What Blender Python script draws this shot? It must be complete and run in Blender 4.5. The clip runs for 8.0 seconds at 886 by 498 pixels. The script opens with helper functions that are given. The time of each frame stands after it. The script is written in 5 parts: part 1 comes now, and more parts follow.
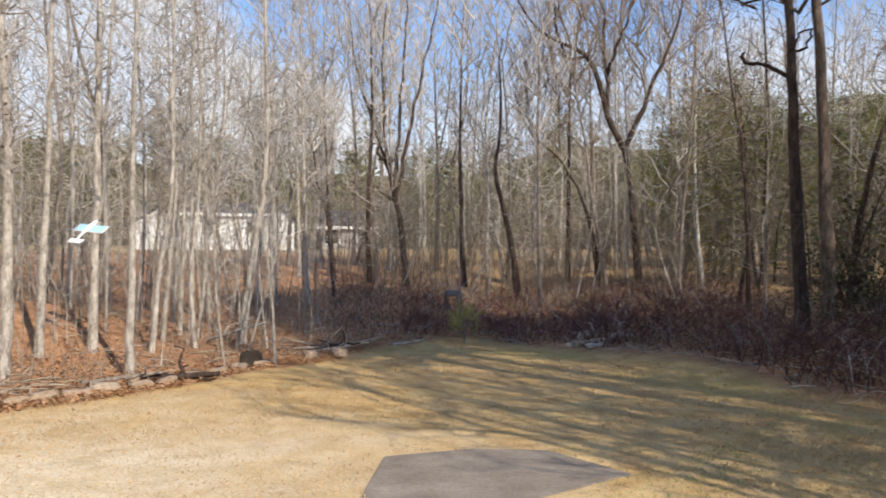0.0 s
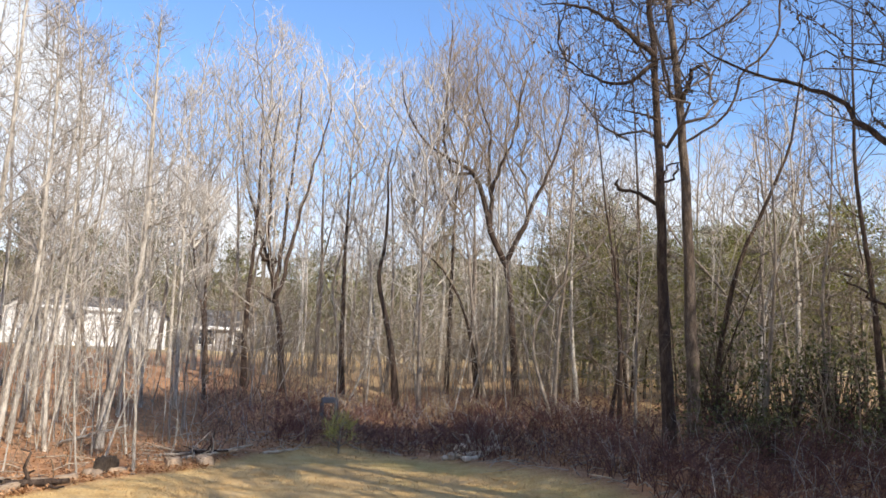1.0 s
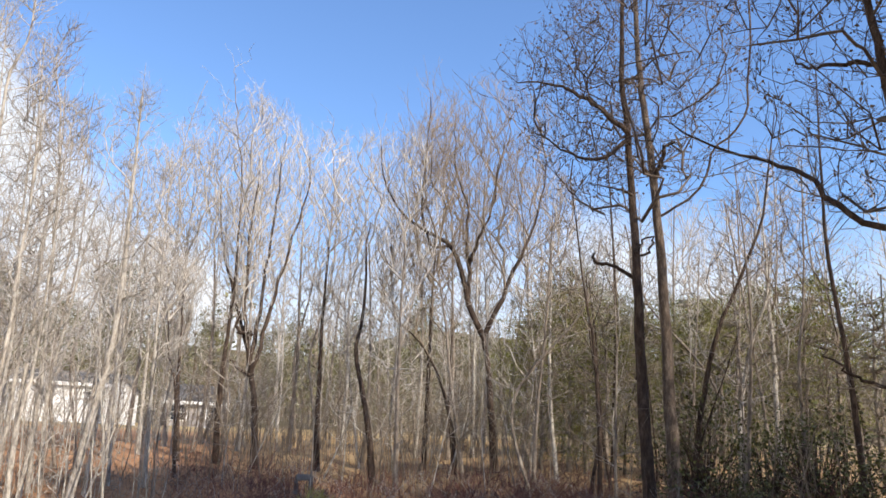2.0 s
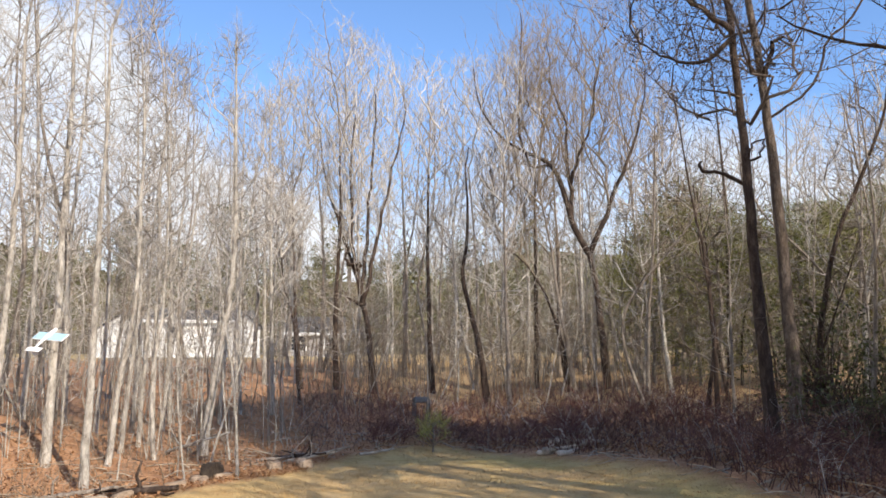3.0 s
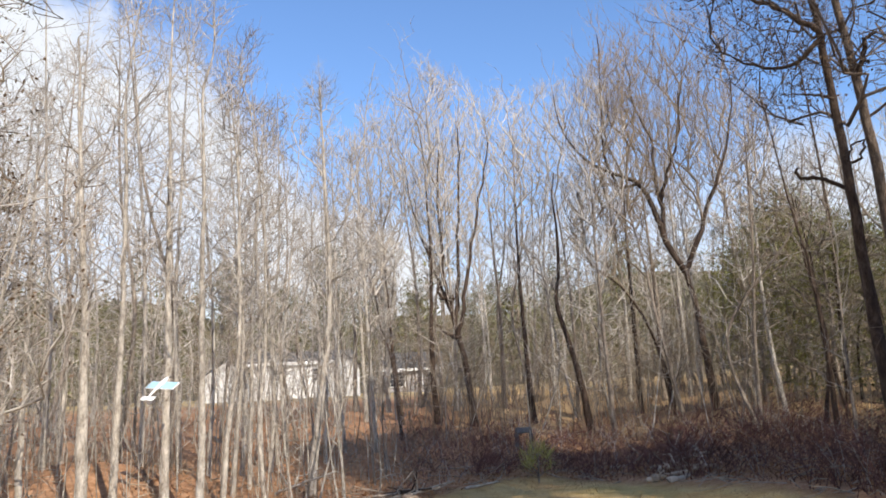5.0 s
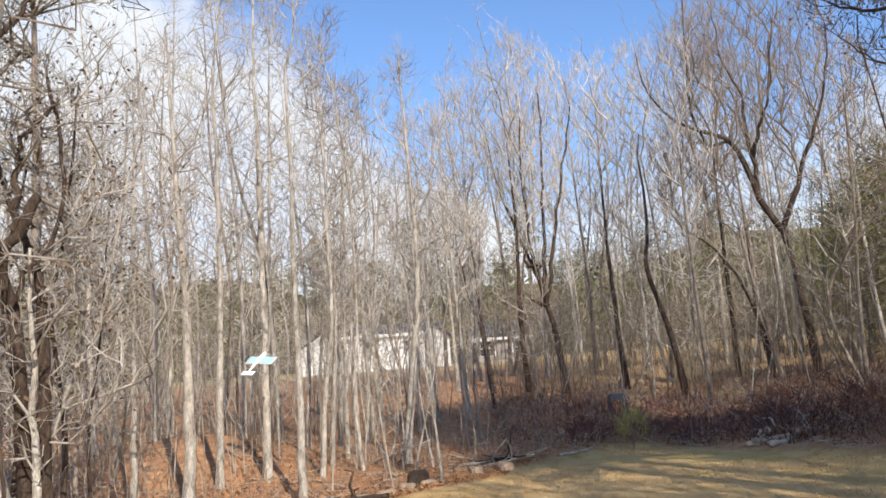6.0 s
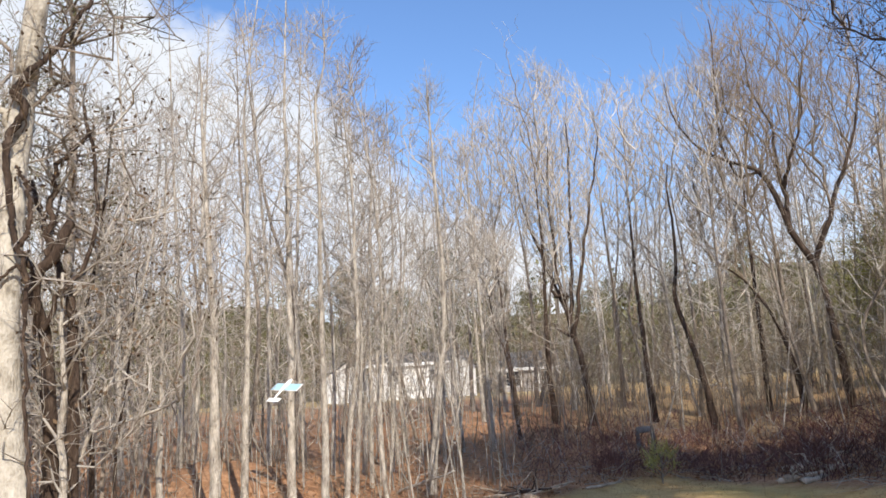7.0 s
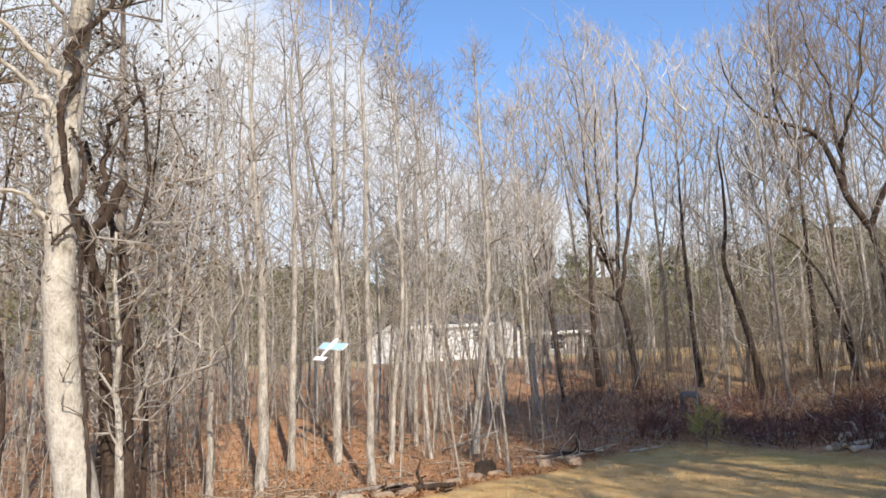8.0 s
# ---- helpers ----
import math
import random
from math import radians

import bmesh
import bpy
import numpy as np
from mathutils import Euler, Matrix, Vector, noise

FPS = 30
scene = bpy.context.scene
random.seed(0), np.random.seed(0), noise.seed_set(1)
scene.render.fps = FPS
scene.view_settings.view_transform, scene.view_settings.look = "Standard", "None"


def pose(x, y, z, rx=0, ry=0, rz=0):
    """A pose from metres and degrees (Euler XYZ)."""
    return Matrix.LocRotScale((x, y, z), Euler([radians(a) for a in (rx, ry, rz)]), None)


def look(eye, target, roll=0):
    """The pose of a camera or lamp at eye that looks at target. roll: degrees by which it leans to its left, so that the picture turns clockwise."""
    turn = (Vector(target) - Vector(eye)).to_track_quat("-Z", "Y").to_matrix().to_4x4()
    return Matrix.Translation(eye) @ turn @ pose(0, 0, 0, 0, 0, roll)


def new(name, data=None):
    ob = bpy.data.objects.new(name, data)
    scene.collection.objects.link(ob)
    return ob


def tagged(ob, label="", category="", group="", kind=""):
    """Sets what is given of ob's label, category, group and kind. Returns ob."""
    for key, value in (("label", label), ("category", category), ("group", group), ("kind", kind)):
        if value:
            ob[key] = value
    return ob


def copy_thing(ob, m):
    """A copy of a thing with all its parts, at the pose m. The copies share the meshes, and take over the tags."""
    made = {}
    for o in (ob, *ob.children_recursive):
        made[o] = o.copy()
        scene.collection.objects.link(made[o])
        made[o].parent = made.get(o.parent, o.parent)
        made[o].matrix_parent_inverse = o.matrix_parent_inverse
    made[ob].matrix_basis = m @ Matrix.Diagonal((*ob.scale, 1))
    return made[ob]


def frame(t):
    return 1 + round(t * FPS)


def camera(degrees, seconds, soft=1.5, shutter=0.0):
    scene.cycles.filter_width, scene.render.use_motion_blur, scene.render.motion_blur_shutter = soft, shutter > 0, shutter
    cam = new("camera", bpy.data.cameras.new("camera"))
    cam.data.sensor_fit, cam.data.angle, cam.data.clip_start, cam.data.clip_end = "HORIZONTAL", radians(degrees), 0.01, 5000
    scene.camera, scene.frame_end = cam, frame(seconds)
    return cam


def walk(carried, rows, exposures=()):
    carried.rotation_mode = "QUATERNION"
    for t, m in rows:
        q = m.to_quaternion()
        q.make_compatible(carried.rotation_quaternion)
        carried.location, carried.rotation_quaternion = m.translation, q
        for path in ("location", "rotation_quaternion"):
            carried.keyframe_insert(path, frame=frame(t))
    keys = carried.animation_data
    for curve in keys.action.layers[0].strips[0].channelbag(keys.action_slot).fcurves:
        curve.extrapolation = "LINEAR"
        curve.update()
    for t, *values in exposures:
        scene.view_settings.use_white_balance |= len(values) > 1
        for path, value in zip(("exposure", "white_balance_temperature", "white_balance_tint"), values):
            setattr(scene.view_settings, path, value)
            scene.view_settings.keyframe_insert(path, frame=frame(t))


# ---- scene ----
EYE = 1.6  # eye height of the standing person


def aim(az, el, roll=0.0):
    """The camera at the standing point: heading to the right of +y, tilt upwards and lean, in degrees."""
    return pose(0, 0, EYE, 90 + el, 0, -az) @ pose(0, 0, 0, 0, 0, roll)


cam = camera(57.14, 8.0, soft=1.6, shutter=0.1)
PATH = [
    (0.0, aim(-0.10, 1.24, 0.14)),
    (0.2, aim(5.57, 1.29, 1.47)),
    (0.3, aim(7.00, 1.74, 2.32)),
    (0.5, aim(7.69, 4.00, 2.45)),
    (1.0, aim(8.01, 8.95, 2.22)),
    (1.2, aim(7.85, 10.40, 2.41)),
    (2.3, aim(9.72, 14.47, 1.96)),
    (2.5, aim(8.38, 12.04, 2.20)),
    (2.7, aim(6.01, 9.92, 2.09)),
    (3.0, aim(2.18, 8.64, -0.37)),
    (3.5, aim(-0.73, 8.62, -1.96)),
    (3.8, aim(-1.45, 10.97, -2.14)),
    (4.0, aim(-1.49, 12.06, -2.58)),
    (4.5, aim(-1.35, 13.27, -2.49)),
    (5.0, aim(-4.21, 10.99, -3.17)),
    (5.2, aim(-7.36, 9.54, -3.87)),
    (6.3, aim(-10.88, 9.31, -4.82)),
    (6.5, aim(-11.07, 10.31, -5.26)),
    (7.0, aim(-12.21, 11.42, -3.54)),
    (7.5, aim(-13.87, 11.24, -2.28)),
    (8.0, aim(-15.56, 8.92, -2.49)),
]
walk(cam, PATH, exposures=[(0.0, 0.24), (0.6, 0.48), (1.1, 0.55), (2.5, 0.47), (4.5, 0.37), (5.0, 0.34), (6.3, 0.34), (7.2, 0.30), (8.0, 0.31)])

# ---- daylight ----
SUN_AZ, SUN_EL = 144.0, 34.0


def heading(az, el=0.0):
    """Unit vector for a heading to the right of +y and an elevation, in degrees."""
    a, e = radians(az), radians(el)
    return Vector((math.sin(a) * math.cos(e), math.cos(a) * math.cos(e), math.sin(e)))


world = bpy.data.worlds.new("winter_sky")
scene.world = world
world.use_nodes = True
wn, wl = world.node_tree.nodes, world.node_tree.links
wn.clear()
sky = wn.new("ShaderNodeTexSky")
sky.sky_type, sky.sun_disc = "NISHITA", False
sky.sun_elevation, sky.sun_rotation = radians(SUN_EL), radians(SUN_AZ)
sky.air_density, sky.dust_density, sky.ozone_density = 1.1, 0.6, 3.0
sky_bg = wn.new("ShaderNodeBackground")
sky_bg.inputs[1].default_value = 0.147
cloud_bg = wn.new("ShaderNodeBackground")
cloud_bg.inputs[0].default_value, cloud_bg.inputs[1].default_value = (0.92, 0.96, 1.03, 1), 0.80
coord = wn.new("ShaderNodeTexCoord")
# the edge of a large cloud bank is a great circle, frayed by noise
edge = heading(-30, 28).cross(heading(-10.2, 13.2)).normalized()
dot = wn.new("ShaderNodeVectorMath")
dot.operation = "DOT_PRODUCT"
dot.inputs[1].default_value = edge
puff = wn.new("ShaderNodeTexNoise")
puff.inputs["Scale"].default_value, puff.inputs["Detail"].default_value = 4.5, 9
puff.inputs["Roughness"].default_value = 0.58
ramp = wn.new("ShaderNodeMapRange")
ramp.interpolation_type = "SMOOTHSTEP"
ramp.inputs["From Min"].default_value, ramp.inputs["From Max"].default_value = -0.012, 0.04
fray = wn.new("ShaderNodeMath")
fray.operation, fray.inputs[1].default_value, fray.inputs[2].default_value = "MULTIPLY_ADD", 0.24, -0.10
total = wn.new("ShaderNodeMath")
total.operation = "ADD"
split = wn.new("ShaderNodeSeparateXYZ")
low = wn.new("ShaderNodeMath")
low.operation, low.inputs[0].default_value = "SUBTRACT", 0.26
drift = wn.new("ShaderNodeTexNoise")
drift.inputs["Scale"].default_value, drift.inputs["Detail"].default_value = 3.2, 8
bank = wn.new("ShaderNodeMath")
bank.operation, bank.inputs[1].default_value = "MULTIPLY_ADD", 0.55
level = wn.new("ShaderNodeMapRange")
level.interpolation_type = "SMOOTHSTEP"
level.inputs["From Min"].default_value, level.inputs["From Max"].default_value, level.inputs["To Max"].default_value = 0.22, 0.40, 0.8
most = wn.new("ShaderNodeMath")
most.operation = "MAXIMUM"
wl.new(coord.outputs["Generated"], split.inputs[0])
wl.new(coord.outputs["Generated"], drift.inputs["Vector"])
wl.new(split.outputs[2], low.inputs[1])
wl.new(drift.outputs[0], bank.inputs[0])
wl.new(low.outputs[0], bank.inputs[2])
wl.new(bank.outputs[0], level.inputs["Value"])
wl.new(level.outputs[0], most.inputs[1])
thin = wn.new("ShaderNodeTexNoise")
thin.inputs["Scale"].default_value, thin.inputs["Detail"].default_value = 6.5, 7
veil = wn.new("ShaderNodeMapRange")
veil.inputs["From Min"].default_value, veil.inputs["From Max"].default_value, veil.inputs["To Min"].default_value = 0.36, 0.52, 0.8
cover_all = wn.new("ShaderNodeMath")
cover_all.operation = "MULTIPLY"
wl.new(coord.outputs["Generated"], thin.inputs["Vector"])
wl.new(thin.outputs[0], veil.inputs["Value"])
wl.new(veil.outputs[0], cover_all.inputs[0])
wl.new(most.outputs[0], cover_all.inputs[1])
sky_mix = wn.new("ShaderNodeMixShader")
sky_out = wn.new("ShaderNodeOutputWorld")
wl.new(coord.outputs["Generated"], dot.inputs[0])
wl.new(coord.outputs["Generated"], puff.inputs["Vector"])
wl.new(puff.outputs[0], fray.inputs[0])
wl.new(dot.outputs["Value"], total.inputs[0])
wl.new(fray.outputs[0], total.inputs[1])
wl.new(total.outputs[0], ramp.inputs["Value"])
tint = wn.new("ShaderNodeMix")
tint.data_type, tint.blend_type = "RGBA", "MULTIPLY"
tint.inputs[0].default_value, tint.inputs[7].default_value = 1.0, (0.87, 1.0, 1.2, 1)
wl.new(sky.outputs[0], tint.inputs[6])
wl.new(tint.outputs[2], sky_bg.inputs[0])
wl.new(ramp.outputs[0], most.inputs[0])
wl.new(cover_all.outputs[0], sky_mix.inputs[0])
wl.new(sky_bg.outputs[0], sky_mix.inputs[1])
wl.new(cloud_bg.outputs[0], sky_mix.inputs[2])
wl.new(sky_mix.outputs[0], sky_out.inputs[0])

sun = new("sun", bpy.data.lights.new("sun", "SUN"))
sun.data.energy, sun.data.angle, sun.data.color = 4.7, radians(0.55), (1.0, 0.885, 0.73)
sun.matrix_world = look(heading(SUN_AZ, SUN_EL) * 60, (0, 0, 0))


# ---- materials ----
def material(name, stops, scale=6.0, rough=0.85, bump=0.3, stretch=(1, 1, 1), fine=None, vary=0.0, sheen=0.0, bump_scale=None):
    """Noise-driven surface: colour stops along a noise, relief from a finer noise, and a drift of value from thing to thing."""
    m = bpy.data.materials.new(name)
    m.use_nodes = True
    nt, b = m.node_tree, m.node_tree.nodes["Principled BSDF"]
    tc, mp = nt.nodes.new("ShaderNodeTexCoord"), nt.nodes.new("ShaderNodeMapping")
    mp.inputs["Scale"].default_value = stretch
    n1, n2 = nt.nodes.new("ShaderNodeTexNoise"), nt.nodes.new("ShaderNodeTexNoise")
    n1.inputs["Scale"].default_value, n1.inputs["Detail"].default_value, n1.inputs["Roughness"].default_value = scale, 8, 0.62
    n2.inputs["Scale"].default_value, n2.inputs["Detail"].default_value = bump_scale or scale * 5, 6
    r = nt.nodes.new("ShaderNodeValToRGB")
    e = r.color_ramp.elements
    while len(e) < len(stops):
        e.new(0.5)
    for i, (p, c) in enumerate(stops):
        e[i].position, e[i].color = p, (*c, 1)
    nt.links.new(tc.outputs["Object"], mp.inputs["Vector"])
    nt.links.new(mp.outputs[0], n1.inputs["Vector"])
    nt.links.new(mp.outputs[0], n2.inputs["Vector"])
    mixv = nt.nodes.new("ShaderNodeMath")
    mixv.operation, mixv.inputs[1].default_value = "MULTIPLY_ADD", 0.35
    half = nt.nodes.new("ShaderNodeMath")
    half.operation, half.inputs[1].default_value, half.inputs[2].default_value = "MULTIPLY_ADD", 0.8, -0.07
    nt.links.new(n1.outputs[0], half.inputs[0])
    nt.links.new(n2.outputs[0], mixv.inputs[0])
    nt.links.new(half.outputs[0], mixv.inputs[2])
    nt.links.new(mixv.outputs[0], r.inputs[0])
    colour = r.outputs[0]
    if vary:
        info, hsv = nt.nodes.new("ShaderNodeObjectInfo"), nt.nodes.new("ShaderNodeHueSaturation")
        geo = nt.nodes.new("ShaderNodeNewGeometry")
        both, rng = nt.nodes.new("ShaderNodeMath"), nt.nodes.new("ShaderNodeMapRange")
        both.operation = "ADD"
        nt.links.new(info.outputs["Random"], both.inputs[0])
        nt.links.new(geo.outputs["Random Per Island"], both.inputs[1])
        rng.inputs["From Max"].default_value = 2
        rng.inputs["To Min"].default_value, rng.inputs["To Max"].default_value = 1 - vary, 1 + vary
        nt.links.new(both.outputs[0], rng.inputs["Value"])
        nt.links.new(rng.outputs[0], hsv.inputs["Value"])
        nt.links.new(colour, hsv.inputs["Color"])
        colour = hsv.outputs[0]
    nt.links.new(colour, b.inputs["Base Color"])
    b.inputs["Roughness"].default_value = rough
    b.inputs["Specular IOR Level"].default_value = 0.25
    if bump:
        bp = nt.nodes.new("ShaderNodeBump")
        bp.inputs["Strength"].default_value, bp.inputs["Distance"].default_value = bump, 0.03
        nt.links.new(n2.outputs[0], bp.inputs["Height"])
        nt.links.new(bp.outputs[0], b.inputs["Normal"])
    return m


M_PALE = material("pale_bark", [(0.34, (0.13, 0.112, 0.096)), (0.47, (0.36, 0.327, 0.285)), (0.63, (0.60, 0.56, 0.50))], 13, 0.9, 0.9, (1, 1, 0.3), vary=0.18)
M_SMOOTH = material("smooth_pale_bark", [(0.30, (0.20, 0.18, 0.15)), (0.42, (0.36, 0.33, 0.28)), (0.52, (0.47, 0.44, 0.385)), (0.66, (0.58, 0.55, 0.49))], 8, 0.9, 0.7, (1, 1, 0.6))
M_GREY = material("grey_bark", [(0.32, (0.10, 0.08, 0.065)), (0.48, (0.24, 0.20, 0.165)), (0.66, (0.42, 0.36, 0.30))], 13, 0.9, 0.9, (1, 1, 0.25), vary=0.2)
M_DARK = material("dark_bark", [(0.32, (0.028, 0.019, 0.015)), (0.50, (0.068, 0.047, 0.036)), (0.68, (0.135, 0.10, 0.078))], 14, 0.9, 1.0, (1, 1, 0.25), vary=0.2)
M_BROWN = material("brown_bark", [(0.32, (0.05, 0.038, 0.03)), (0.50, (0.115, 0.088, 0.07)), (0.68, (0.24, 0.195, 0.16))], 14, 0.9, 1.0, (1, 1, 0.25), vary=0.2)
M_TWIG = material("tan_twigs", [(0.34, (0.20, 0.178, 0.155)), (0.5, (0.455, 0.418, 0.372)), (0.66, (0.65, 0.61, 0.555))], 3, 0.9, 0.0, vary=0.4)
M_TWIGD = material("dark_twigs", [(0.3, (0.06, 0.047, 0.04)), (0.5, (0.12, 0.095, 0.08)), (0.7, (0.22, 0.18, 0.15))], 3, 0.9, 0.0, vary=0.3)
M_TWIGM = material("brown_twigs", [(0.3, (0.135, 0.104, 0.078)), (0.5, (0.25, 0.202, 0.152)), (0.7, (0.38, 0.318, 0.25))], 3, 0.9, 0.0, vary=0.35)
M_TWIGN = material("grey_twigs", [(0.3, (0.165, 0.147, 0.13)), (0.5, (0.37, 0.34, 0.305)), (0.7, (0.54, 0.505, 0.46))], 3, 0.9, 0.0, vary=0.35)
M_BRAMBLE = material("bramble_canes", [(0.3, (0.065, 0.030, 0.027)), (0.5, (0.15, 0.072, 0.060)), (0.7, (0.29, 0.165, 0.13))], 3, 0.8, 0.0, vary=0.4)
M_LEAF = material("dead_leaves", [(0.3, (0.22, 0.105, 0.045)), (0.5, (0.40, 0.215, 0.105)), (0.7, (0.55, 0.36, 0.21))], 9, 0.8, 0.0, vary=0.22)
M_DEADL = material("hanging_dead_leaves", [(0.3, (0.07, 0.045, 0.03)), (0.5, (0.14, 0.095, 0.06)), (0.7, (0.26, 0.18, 0.11))], 9, 0.8, 0.0, vary=0.4)
M_STRAW = material("straw_grass", [(0.3, (0.32, 0.205, 0.09)), (0.5, (0.50, 0.345, 0.17)), (0.7, (0.65, 0.49, 0.27))], 1.2, 0.8, 0.0, vary=0.2)
M_GREEN = material("green_grass", [(0.3, (0.12, 0.16, 0.04)), (0.5, (0.22, 0.26, 0.07)), (0.7, (0.34, 0.36, 0.12))], 1.2, 0.7, 0.0, vary=0.3)
M_YELLOW = material("yellow_green_needles", [(0.3, (0.26, 0.25, 0.07)), (0.5, (0.40, 0.37, 0.12)), (0.7, (0.52, 0.47, 0.20))], 3, 0.7, 0.0, vary=0.3)
M_PINE = material("pine_needles", [(0.3, (0.085, 0.085, 0.042)), (0.5, (0.16, 0.155, 0.075)), (0.7, (0.26, 0.245, 0.12))], 0.8, 0.75, 0.0, vary=0.35)
M_OLIVE = material("olive_foliage", [(0.3, (0.068, 0.072, 0.020)), (0.5, (0.165, 0.168, 0.044)), (0.7, (0.29, 0.28, 0.082))], 0.8, 0.75, 0.0, vary=0.35)
M_HOLLY = material("broad_green_leaves", [(0.3, (0.035, 0.04, 0.018)), (0.5, (0.10, 0.105, 0.042)), (0.7, (0.22, 0.21, 0.085))], 2, 0.55, 0.0, vary=0.35)
M_BLOCK = material("tan_concrete_block", [(0.3, (0.19, 0.135, 0.09)), (0.5, (0.36, 0.27, 0.19)), (0.7, (0.50, 0.40, 0.30))], 7, 0.92, 0.6, vary=0.2)
M_ROCK = material("pale_stone", [(0.3, (0.21, 0.165, 0.12)), (0.5, (0.37, 0.305, 0.235)), (0.7, (0.5, 0.43, 0.35))], 4, 0.9, 0.8, vary=0.1)
M_DROCK = material("dark_wet_wood", [(0.3, (0.02, 0.015, 0.012)), (0.5, (0.05, 0.038, 0.03)), (0.7, (0.10, 0.08, 0.06))], 6, 0.85, 0.8)
M_LOG = material("weathered_wood", [(0.3, (0.24, 0.185, 0.13)), (0.5, (0.43, 0.355, 0.27)), (0.7, (0.60, 0.52, 0.42))], 6, 0.9, 0.5, (1, 1, 0.3), vary=0.2)
M_PAD = material("worn_concrete", [(0.28, (0.15, 0.122, 0.095)), (0.45, (0.23, 0.192, 0.15)), (0.58, (0.30, 0.255, 0.205)), (0.75, (0.42, 0.37, 0.305))], 1.6, 0.85, 0.35, bump_scale=40)
M_SIDING = material("white_siding", [(0.3, (0.80, 0.80, 0.79)), (0.6, (0.87, 0.87, 0.86))], 1.5, 0.6, 0.05)
M_ROOF = material("grey_shingles", [(0.3, (0.10, 0.10, 0.105)), (0.5, (0.16, 0.16, 0.165)), (0.7, (0.23, 0.225, 0.22))], 3, 0.9, 0.4)
M_BRICKW = material("dull_grey_siding", [(0.3, (0.24, 0.22, 0.21)), (0.6, (0.36, 0.34, 0.33))], 2, 0.8, 0.1)
# duller copy of M_SIDING, toned down for the wing and porch half hidden by stems
M_PALEW = material("toned_down_white_siding", [(0.3, (0.56, 0.56, 0.55)), (0.6, (0.70, 0.70, 0.69))], 2, 0.75, 0.1)
M_GLASSD = material("dark_window_glass", [(0.3, (0.02, 0.024, 0.03)), (0.7, (0.045, 0.05, 0.06))], 1, 0.08, 0.0)
M_FOAM = material("white_foam", [(0.3, (0.80, 0.81, 0.82)), (0.7, (0.86, 0.87, 0.88))], 3, 0.45, 0.0)
M_BLUEF = material("pale_blue_foam", [(0.3, (0.36, 0.60, 0.78)), (0.7, (0.42, 0.66, 0.83))], 3, 0.45, 0.0)
M_BLACK = material("black_plastic", [(0.3, (0.015, 0.015, 0.016)), (0.7, (0.03, 0.03, 0.032))], 3, 0.4, 0.0)
M_FEED = material("grey_painted_wood", [(0.3, (0.11, 0.11, 0.115)), (0.6, (0.21, 0.21, 0.215))], 4, 0.8, 0.2)


